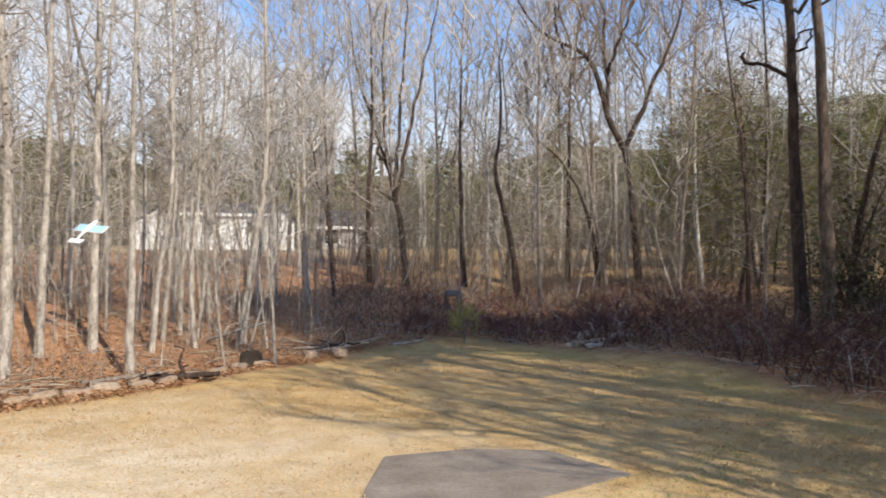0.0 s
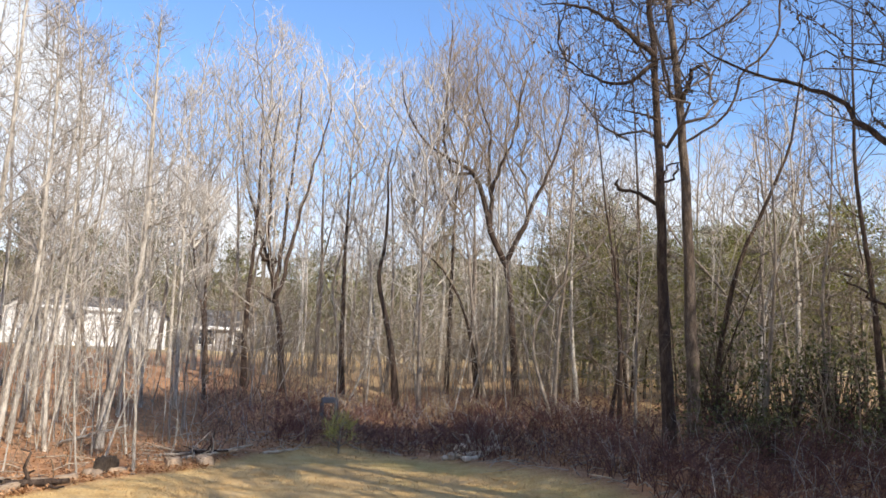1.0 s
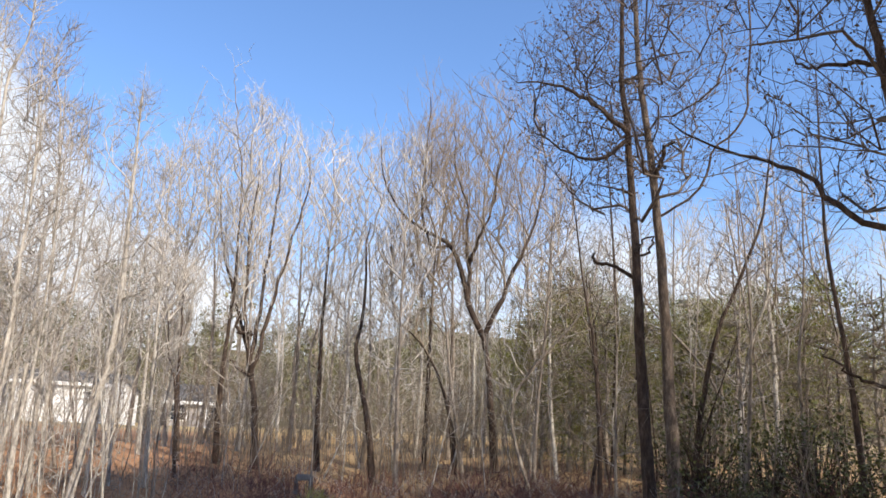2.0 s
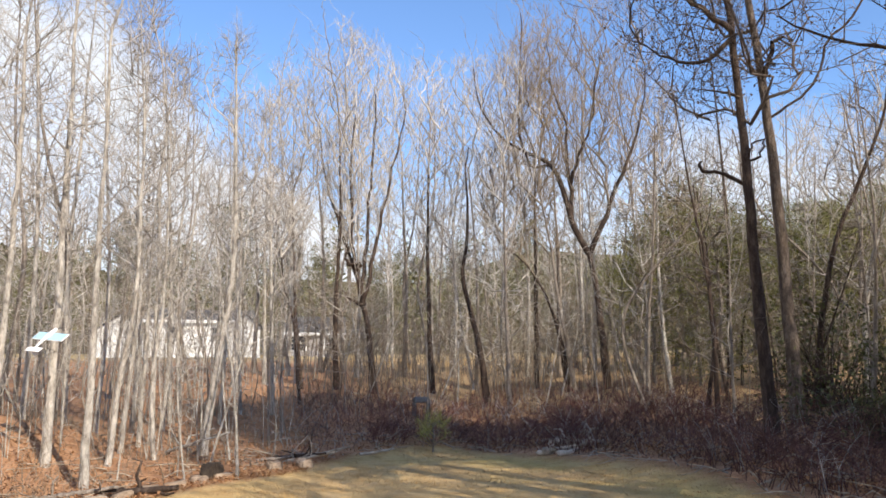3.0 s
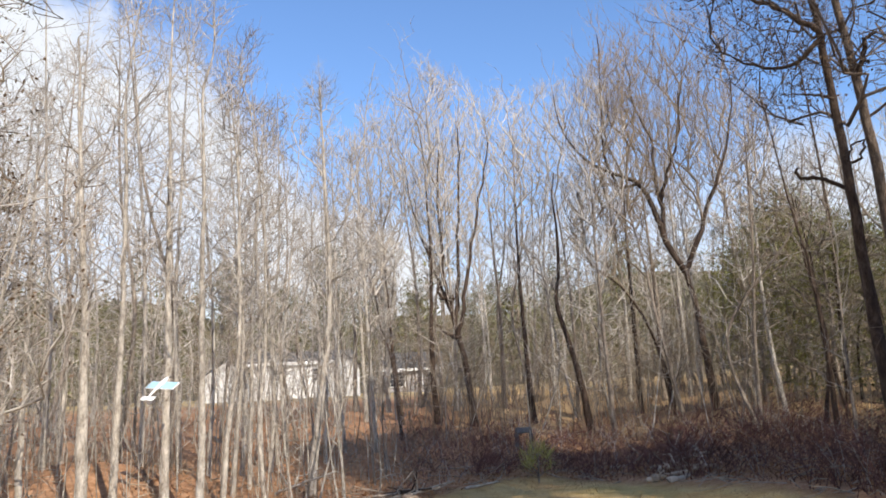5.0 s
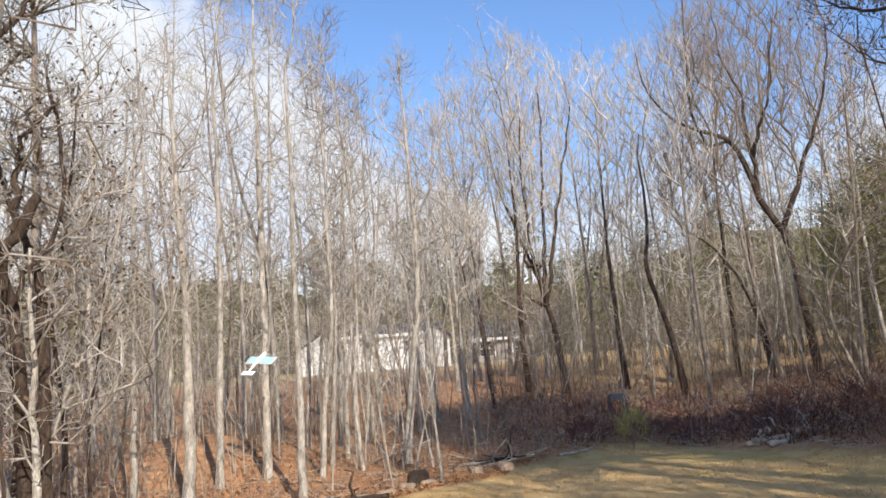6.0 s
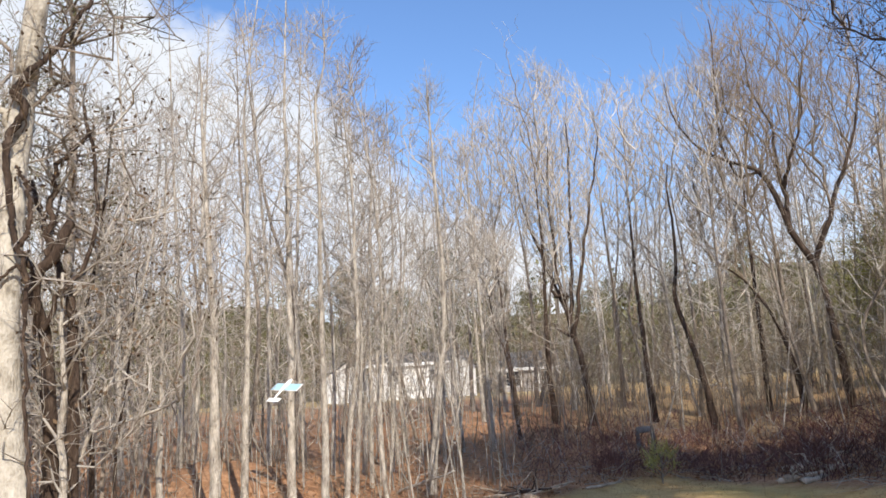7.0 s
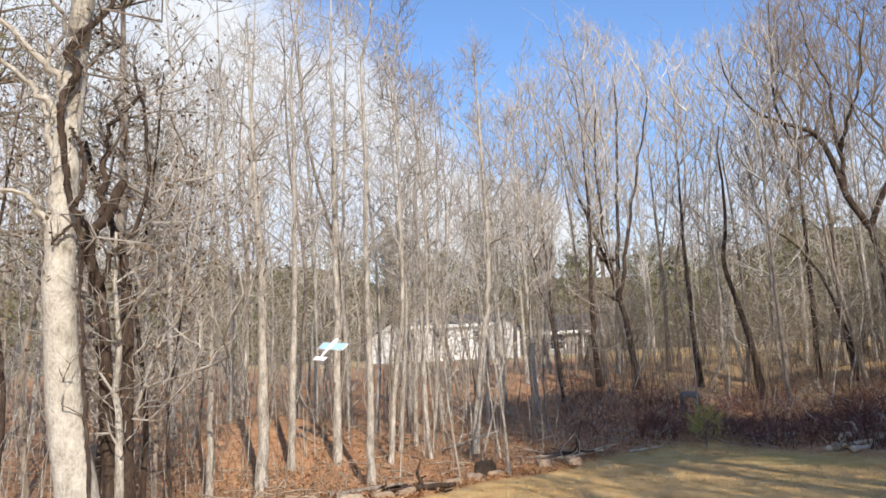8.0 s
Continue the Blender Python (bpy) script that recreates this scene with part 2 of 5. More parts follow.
def ground_material():
    """Straw lawn, leaf litter and far dry field, blended by the sheet's own cover values."""
    m = bpy.data.materials.new("winter_ground")
    m.use_nodes = True
    nt, b = m.node_tree, m.node_tree.nodes["Principled BSDF"]
    tc = nt.nodes.new("ShaderNodeTexCoord")

    def noise_ramp(scale, stops, detail=8, rough=0.62):
        n, r = nt.nodes.new("ShaderNodeTexNoise"), nt.nodes.new("ShaderNodeValToRGB")
        n.inputs["Scale"].default_value, n.inputs["Detail"].default_value, n.inputs["Roughness"].default_value = scale, detail, rough
        nt.links.new(tc.outputs["Object"], n.inputs["Vector"])
        nt.links.new(n.outputs[0], r.inputs[0])
        while len(r.color_ramp.elements) < len(stops):
            r.color_ramp.elements.new(0.5)
        for i, (p, c) in enumerate(stops):
            r.color_ramp.elements[i].position, r.color_ramp.elements[i].color = p, (*c, 1)
        return r.outputs[0]

    def mix(fac, a, c, kind="MIX"):
        x = nt.nodes.new("ShaderNodeMix")
        x.data_type, x.blend_type = "RGBA", kind
        if isinstance(fac, float):
            x.inputs[0].default_value = fac
        else:
            nt.links.new(fac, x.inputs[0])
        nt.links.new(a, x.inputs[6])
        nt.links.new(c, x.inputs[7])
        return x.outputs[2]

    def cover(name):
        a = nt.nodes.new("ShaderNodeAttribute")
        a.attribute_name = name
        return a.outputs["Fac"]

    straw = noise_ramp(2.2, [(0.30, (0.31, 0.195, 0.085)), (0.46, (0.49, 0.33, 0.14)), (0.58, (0.59, 0.42, 0.188)), (0.72, (0.69, 0.535, 0.28))])
    green = noise_ramp(3.0, [(0.3, (0.22, 0.20, 0.06)), (0.6, (0.40, 0.35, 0.12))])
    sand = noise_ramp(2.6, [(0.3, (0.52, 0.42, 0.27)), (0.55, (0.70, 0.59, 0.42)), (0.75, (0.78, 0.69, 0.52))])
    patch = noise_ramp(0.45, [(0.54, (0, 0, 0)), (0.70, (0.3, 0.3, 0.3))], 5)
    litter = noise_ramp(5.0, [(0.28, (0.14, 0.078, 0.042)), (0.45, (0.30, 0.165, 0.09)), (0.58, (0.41, 0.24, 0.14)), (0.75, (0.50, 0.37, 0.245))], 12, 0.75)
    field = noise_ramp(0.6, [(0.3, (0.26, 0.19, 0.10)), (0.6, (0.44, 0.34, 0.18))])
    dull = noise_ramp(0.8, [(0.3, (0.30, 0.20, 0.115)), (0.7, (0.46, 0.325, 0.165))])
    thin = noise_ramp(1.1, [(0.42, (0, 0, 0)), (0.66, (0.75, 0.75, 0.75))], 7, 0.7)
    lawn = mix(thin, mix(patch, straw, green), dull)
    lawn = mix(cover("green_strip"), lawn, green)
    lawn = mix(cover("sandy"), lawn, sand)
    col = mix(cover("litter"), lawn, litter)
    col = mix(cover("field"), col, field)
    hill = noise_ramp(0.22, [(0.3, (0.075, 0.062, 0.035)), (0.5, (0.14, 0.115, 0.065)), (0.7, (0.21, 0.165, 0.11))], 12, 0.8)
    col = mix(cover("hill"), col, hill)
    grain = noise_ramp(45.0, [(0.25, (0.65, 0.65, 0.65)), (0.7, (1.4, 1.4, 1.4))], 5)
    col = mix(0.8, col, grain, "MULTIPLY")
    nt.links.new(col, b.inputs["Base Color"])
    b.inputs["Roughness"].default_value = 0.95
    b.inputs["Specular IOR Level"].default_value = 0.1
    n, bp = nt.nodes.new("ShaderNodeTexNoise"), nt.nodes.new("ShaderNodeBump")
    n.inputs["Scale"].default_value, n.inputs["Detail"].default_value = 22, 8
    nt.links.new(tc.outputs["Object"], n.inputs["Vector"])
    bp.inputs["Strength"].default_value, bp.inputs["Distance"].default_value = 0.4, 0.03
    nt.links.new(n.outputs[0], bp.inputs["Height"])
    nt.links.new(bp.outputs[0], b.inputs["Normal"])
    return m


M_GROUND = ground_material()


# ---- mesh helpers ----
class Tubes:
    """Collects quads, mostly tapered tubes, and turns them into one mesh."""

    def __init__(self):
        self.v, self.f, self.n, self.waiting, self.tips = [], [], 0, {}, []

    def add(self, verts, quads):
        self.v.append(np.asarray(verts, dtype=np.float64).reshape(-1, 3))
        self.f.append(np.asarray(quads, dtype=np.int64).reshape(-1, 4) + self.n)
        self.n += len(self.v[-1])

    def tube(self, pts, radii, sides=4, rough=0.0, rng=None):
        """Notes a tube; tubes of one kind are shaped together later."""
        wobble = 1 + rng.normal(0, rough, (len(pts), sides)) if rough else None
        self.waiting.setdefault((len(pts), sides, rough > 0), []).append((pts, radii, wobble))

    def shape(self):
        for (n, sides, rough), todo in self.waiting.items():
            p = np.array([q[0] for q in todo], dtype=np.float64).reshape(-1, n, 3)
            r = np.repeat(np.array([q[1] for q in todo], dtype=np.float64)[:, :, None], sides, 2)
            if rough:
                r = r * np.array([q[2] for q in todo])
            t = np.gradient(p, axis=1)
            t /= np.linalg.norm(t, axis=2, keepdims=True) + 1e-9
            level = np.abs(t[:, :, 0]).mean(1) > 0.8
            ref = np.where(level[:, None, None], np.array([0.1, 0.9, 0.3]), np.array([0.95, 0.2, 0.1]))
            u = np.cross(t, np.broadcast_to(ref, t.shape))
            u /= np.linalg.norm(u, axis=2, keepdims=True) + 1e-9
            w = np.cross(t, u)
            a = np.arange(sides) * 2 * math.pi / sides
            ring = p[:, :, None] + r[..., None] * (np.cos(a)[:, None] * u[:, :, None] + np.sin(a)[:, None] * w[:, :, None])
            i, j = np.meshgrid(np.arange(n - 1), np.arange(sides), indexing="ij")
            k = (j + 1) % sides
            quads = np.stack([i * sides + j, i * sides + k, (i + 1) * sides + k, (i + 1) * sides + j], -1).reshape(-1, 4)
            self.add(ring, quads[None] + (np.arange(len(p)) * n * sides)[:, None, None])
        self.waiting = {}

    def mesh(self, name, mat, smooth=False):
        self.shape()
        v = np.concatenate(self.v) if self.v else np.zeros((0, 3))
        f = np.concatenate(self.f) if self.f else np.zeros((0, 4), int)
        me = bpy.data.meshes.new(name)
        me.vertices.add(len(v))
        me.vertices.foreach_set("co", v.astype(np.float32).ravel())
        me.loops.add(f.size)
        me.loops.foreach_set("vertex_index", f.astype(np.int32).ravel())
        me.polygons.add(len(f))
        me.polygons.foreach_set("loop_start", np.arange(0, f.size, 4, dtype=np.int32))
        me.polygons.foreach_set("use_smooth", np.full(len(f), smooth, dtype=bool))
        me.materials.append(mat)
        me.update(calc_edges=True)
        return me


def part(name, data, mat, parent=None, label=""):
    """One mesh object, from a bmesh, a Tubes or a finished mesh, under a thing or part."""
    if isinstance(data, Tubes):
        me = data.mesh(name, mat, True)
    elif isinstance(data, bmesh.types.BMesh):
        me = bpy.data.meshes.new(name)
        bmesh.ops.recalc_face_normals(data, faces=data.faces)
        data.to_mesh(me)
        data.free()
        me.materials.append(mat)
    else:
        me = data
    ob = new(name, me)
    if parent:
        ob.parent = parent
    if label:
        ob["label"] = label
    return ob


def box(sx, sy, sz, at=(0, 0, 0), bevel=0.0, bm=None, turn=None):
    """A box of that size with its centre at a point, with softened edges."""
    bm2 = bmesh.new()
    bmesh.ops.create_cube(bm2, size=1, matrix=Matrix.Diagonal((sx, sy, sz, 1)))
    if bevel:
        bmesh.ops.bevel(bm2, geom=bm2.edges[:], offset=bevel, segments=2, affect="EDGES")
    bmesh.ops.transform(bm2, matrix=Matrix.Translation(at) @ (turn or Matrix.Identity(4)), verts=bm2.verts)
    if bm is None:
        return bm2
    me = bpy.data.meshes.new("tmp")
    bm2.to_mesh(me)
    bm2.free()
    bm.from_mesh(me)
    bpy.data.meshes.remove(me)
    return bm


# ---- ground ----
# where the ground begins to rise, and where the lawn ends
RISE_AZ = [-180, -110, -60, -29, -21, -14, -9.5, -5.8, -3, 0.8, 3.2, 4.8, 8.5, 12.5, 16, 20, 26, 32, 45, 80, 110, 180]
RISE_R = [60, 30, 10.5, 11.5, 12.2, 13.2, 13.9, 14.1, 14.5, 15.8, 17.2, 17.9, 15.5, 13.7, 12.2, 11.1, 10.0, 9.4, 8.8, 9.0, 30, 60]
EDGE_AZ = [-180, -110, -60, -42, -34, -29, -22, -18, -13.4, -9.2, -5.8, -2.4, 0.5, 3, 4.8, 8.7, 12.7, 16.6, 20.4, 24, 27.7, 32, 45, 80, 110, 180]
EDGE_R = [60, 30, 7.8, 8.3, 9.6, 10.5, 11.2, 11.8, 13.2, 14.1, 14.8, 16.0, 17.0, 17.5, 16.8, 15.8, 14.5, 13.4, 12.2, 10.9, 10.4, 10.0, 9.0, 9.0, 30, 60]


def lawn_edge(az):
    """Distance of the lawn's border, by heading."""
    return np.interp(az, EDGE_AZ, EDGE_R)


def ground_z(x, y):
    """Height of the ground: a level lawn, a wooded rise round it and a gentle slope beyond."""
    az, d = np.degrees(np.arctan2(x, y)), np.hypot(x, y)
    k = np.maximum(0, d - np.interp(az, RISE_AZ, RISE_R))
    far = np.clip((d - 92) / 200, 0, 1)
    mound = 0.55 * np.exp(-((x + 7.4) ** 2 + (y - 13.6) ** 2) / 4.0)  # heap of leafy soil on the bank
    return 0.10 * np.minimum(k, 16) + 0.035 * np.clip(k - 16, 0, 60) + mound + (31 + 5 * np.sin(x / 31) + 3 * np.sin(x / 13 + y / 60)) * far * far * (3 - 2 * far)


def spot(az, d):
    """A place on the ground, by heading and distance from the standing point."""
    x, y = d * math.sin(radians(az)), d * math.cos(radians(az))
    return Vector((x, y, float(ground_z(x, y))))


def build_ground():
    rng = np.random.default_rng(3)
    rad = np.concatenate([np.arange(0.3, 26, 0.3), np.arange(26, 60, 1.0), np.geomspace(60, 3500, 28)])
    naz = 380
    az = np.linspace(-180, 180, naz, endpoint=False)
    # finer towards the view
    az = 180 * np.sign(az) * (np.abs(az) / 180) ** 1.5
    R, A = np.meshgrid(rad, az, indexing="ij")
    x, y = R * np.sin(np.radians(A)), R * np.cos(np.radians(A))
    z = ground_z(x, y)
    bump = np.array([noise.noise((px * 0.5, py * 0.5, 0)) for px, py in zip(x.ravel(), y.ravel())]).reshape(x.shape)
    bump2 = np.array([noise.noise((px * 2.3, py * 2.3, 7)) for px, py in zip(x.ravel(), y.ravel())]).reshape(x.shape)
    k = R - lawn_edge(A)
    woods = np.clip(k / 2, 0, 1)
    z = z + bump * (0.02 + 0.10 * woods) + bump2 * 0.035 * woods
    v = np.stack([x, y, z], -1).reshape(-1, 3)
    v = np.vstack([v, [[0, 0, 0]]])
    n = len(rad)
    faces = []
    for i in range(n - 1):
        for j in range(naz):
            q = (j + 1) % naz
            faces.append((i * naz + j, i * naz + q, (i + 1) * naz + q, (i + 1) * naz + j))
    for j in range(naz):
        faces.append((n * naz, (j + 1) % naz, j))
    me = bpy.data.meshes.new("ground")
    me.from_pydata(v.tolist(), [], faces)
    for name, val in (
        ("litter", np.clip((k + 0.45 * np.clip((-6 - A) / 4, 0, 1) + 0.25 * bump2 + 0.35 * bump) / 0.5 + 0.5, 0, 1)),
        ("field", np.maximum(np.clip((R - 45) / 15, 0, 1), np.clip((k - 4.5) / 4, 0, 0.6) * np.clip((A + 7) / 6, 0, 1))),
        ("hill", np.clip((R - 88) / 14, 0, 1)),
        ("green_strip", np.clip(1 - np.abs(k + 1.4) / 1.8, 0, 1) * np.clip((A + 4) / 8, 0, 1) * np.clip((34 - A) / 8, 0, 1) * np.clip(0.35 + bump + 0.6 * bump2, 0, 0.55)),
        ("sandy", np.clip(1 - np.hypot(x + 3.4, y - 5.8) / 4.6 + 0.5 * bump + 0.3 * bump2, 0, 0.8)),
    ):
        a = me.attributes.new(name, "FLOAT", "POINT")
        a.data.foreach_set("value", np.append(val.ravel(), 0).astype(np.float32))
    me.polygons.foreach_set("use_smooth", np.ones(len(me.polygons), dtype=bool))
    me.materials.append(M_GROUND)
    ob = new("ground", me)
    return tagged(ob, "straw-coloured winter lawn rising into leaf-covered woodland floor", "ground", kind="structure")


ground = build_ground()


# ---- trees ----
def norm(v):
    return v / (math.sqrt(v[0] * v[0] + v[1] * v[1] + v[2] * v[2]) + 1e-9)


def cross(a, b):
    return np.array((a[1] * b[2] - a[2] * b[1], a[2] * b[0] - a[0] * b[2], a[0] * b[1] - a[1] * b[0]))


def unit_rows(v):
    return v / (np.linalg.norm(v, axis=1, keepdims=True) + 1e-9)


def branch_out(rng, stems, targets, tip, seg=0.4, waver=0.045, rise=0.25, turn=0.8, climb=0.45, spray=1):
    """Branches that reach every target from the nearest well-pointed place of the growth so far.
    Gives the strands as (points, radii, limb number); radii follow the number of twigs that a branch bears.
    climb: the slope that branches like to rise with; spray: short twigs at each branch's end."""
    n0 = sum(len(q) for q in stems)
    cap = n0 + len(targets) * 9
    pos, way, parent, limb = np.zeros((cap, 3)), np.zeros((cap, 3)), np.full(cap, -1), np.zeros(cap, int)
    pos[:n0] = np.concatenate(stems)
    way[:n0] = np.concatenate([unit_rows(np.gradient(q, axis=0)) for q in stems])
    n, strands = n0, []
    for a in targets:
        v = a - pos[:n]
        far = np.sqrt((v * v).sum(1)) + 1e-6
        i = int((far * (1 + turn * (1 - (v * way[:n]).sum(1) / far) + 5 * np.maximum(0, climb - v[:, 2] / far))).argmin())
        p, ln = pos[i], far[i]
        u = v[i] / ln
        m = min(8, max(2, int(round(ln / seg))))
        c1 = p + norm(0.7 * way[i] + 0.8 * u) * ln * 0.35
        c2 = a - norm(u + np.array([0, 0, rise])) * ln * 0.32
        t = np.linspace(0, 1, m + 1)[1:, None]
        path = (1 - t) ** 3 * p + 3 * t * (1 - t) ** 2 * c1 + 3 * t * t * (1 - t) * c2 + t**3 * a
        path[:-1] += rng.normal(0, waver * min(ln, 1.5), (m - 1, 3))
        pos[n : n + m] = path
        way[n : n + m] = unit_rows(np.diff(np.vstack([p[None], path]), axis=0))
        parent[n], parent[n + 1 : n + m] = i, np.arange(n, n + m - 1)
        limb[n : n + m] = limb[i] if i >= n0 else len(strands) + 1
        strands.append((i, n, m))
        n += m
    load = np.zeros(n)
    load[[k + m - 1 for _, k, m in strands]] = 1
    for k in range(n - 1, n0 - 1, -1):
        load[parent[k]] += load[k]
    r = tip * np.maximum(load, 1) ** 0.37
    out = []
    for i, k, m in strands:
        rr = np.concatenate([[r[k] * 1.1], r[k : k + m]])
        rr[-1] *= 0.6
        out.append((np.vstack([pos[i][None], pos[k : k + m]]), rr, limb[k]))
        for _ in range(spray):
            q = pos[k + m - 1 - int(rng.integers(0, 2))]
            e = q + norm(way[k + m - 1] + rng.normal(0, 0.45, 3) + np.array([0, 0, rise])) * seg * rng.uniform(0.4, 1.0)
            out.append((np.array([q, e]), np.array([tip * 0.8, tip * 0.5]), limb[k]))
    return out


def crown_points(rng, n, z0, z1, width, form, axis):
    """Twig ends through a crown's space, clumped with gaps, the crown's main limbs first."""
    keep = []
    shift = rng.uniform(0, 50, 3)
    while len(keep) < n:
        s = rng.uniform(0, 1) ** form.get("low", 0.9)
        if form["shape"] == "vase":
            w = (0.30 + 0.85 * s) * math.sqrt(max(0.02, 1 - max(0, (s - 0.55) / 0.46) ** 2))
        elif form["shape"] == "column":
            w = (0.55 + 0.55 * math.sin(math.pi * min(1, s * 1.15))) * (1 - 0.5 * max(0, s - 0.6) / 0.4)
        else:
            w = 0.35 + 0.75 * math.sin(math.pi * (0.12 + 0.80 * s))
        r, a = width * w * math.sqrt(rng.uniform(0.05, 1)), rng.uniform(0, 6.283)
        z = z0 + (z1 - z0) * s
        c = axis[min(len(axis) - 1, int(np.searchsorted(axis[:, 2], z)))]
        p = np.array([c[0] + math.cos(a) * r, c[1] + math.sin(a) * r, z])
        if noise.noise(Vector(p * form.get("clump", 0.9) + shift)) > form.get("gap", -0.12):
            keep.append((rng.uniform(0, 1) - (0.8 if len(keep) < form.get("limbs", 9) else 0), tuple(p)))
    keep.sort()
    return np.array([q[1] for q in keep])


def strands_to(tubes, strands):
    for p, r, _ in strands:
        tubes.tube(p, r, 5 if r[0] > 0.022 else 3)
    tubes.tips += [p[-1] for p, _, _ in strands]


def leaf_quads(tb, rng, centres, size, count, spread, flat=0.6, up=0.0, slim=0.3):
    """Small leaf or needle-spray blades round each centre."""
    for c in centres:
        m = count
        p = c + rng.normal(0, 1, (m, 3)) * np.array([spread, spread, spread * flat])
        a = rng.normal(0, 1, (m, 3)) + np.array([0, 0, up])
        a /= np.linalg.norm(a, axis=1)[:, None]
        b = np.cross(a, rng.normal(0, 1, (m, 3)))
        b /= np.linalg.norm(b, axis=1)[:, None] + 1e-9
        ln, wd = size * rng.uniform(0.6, 1.3, (m, 1)), size * slim * rng.uniform(0.6, 1.2, (m, 1))
        q = np.stack([p - b * wd * 0.5, p + a * ln * 0.5 - b * wd, p + a * ln, p + a * ln * 0.5 + b * wd], 1)
        tb.add(q.reshape(-1, 3), np.arange(m * 4).reshape(-1, 4))


SLIM = dict(shape="column", n=190, tip=0.0040, seg=0.3, limbs=22, turn=0.7, climb=0.4)
POPLAR = dict(shape="column", n=290, tip=0.0036, seg=0.3, limbs=18, turn=0.7, rise=0.2, climb=0.38, gap=-0.05, waver=0.09, spray=2)
FAN = dict(shape="vase", n=480, tip=0.0058, seg=0.42, limbs=14, turn=1.1, rise=0.5, low=0.75, waver=0.035, climb=0.72, spray=2)
SPREAD = dict(shape="dome", n=400, tip=0.0046, seg=0.3, limbs=11, turn=0.6, waver=0.12, rise=0.25, climb=0.28, spray=2)
SMALL = dict(shape="column", n=105, tip=0.0085, seg=0.5, limbs=14, turn=0.8)
BROOM = dict(shape="vase", n=118, tip=0.0085, seg=0.55, limbs=8, turn=1.1, rise=0.5, low=0.75, climb=0.7)
CROOK = dict(shape="dome", n=90, tip=0.0060, seg=0.4, limbs=7, turn=0.6, waver=0.09, climb=0.25)
THIN = dict(shape="column", n=34, tip=0.0036, seg=0.3, limbs=8)


def curve_points(ctrl, n, rng, jitter):
    """A smooth line through a few points, with a little natural waver."""
    c = [np.array(q, float) for q in ctrl]
    c = [2 * c[0] - c[1]] + c + [2 * c[-1] - c[-2]]
    out = []
    m = len(c) - 3
    for i in range(n + 1):
        s = i / n * m
        k = min(int(s), m - 1)
        t = s - k
        p0, p1, p2, p3 = c[k : k + 4]
        out.append(0.5 * (2 * p1 + (p2 - p0) * t + (2 * p0 - 5 * p1 + 4 * p2 - p3) * t * t + (3 * p1 - p0 - 3 * p2 + p3) * t**3))
    out = np.array(out)
    out[1:-1] += rng.normal(0, jitter, (n - 1, 3)) * np.array([1, 1, 0.3])
    return out


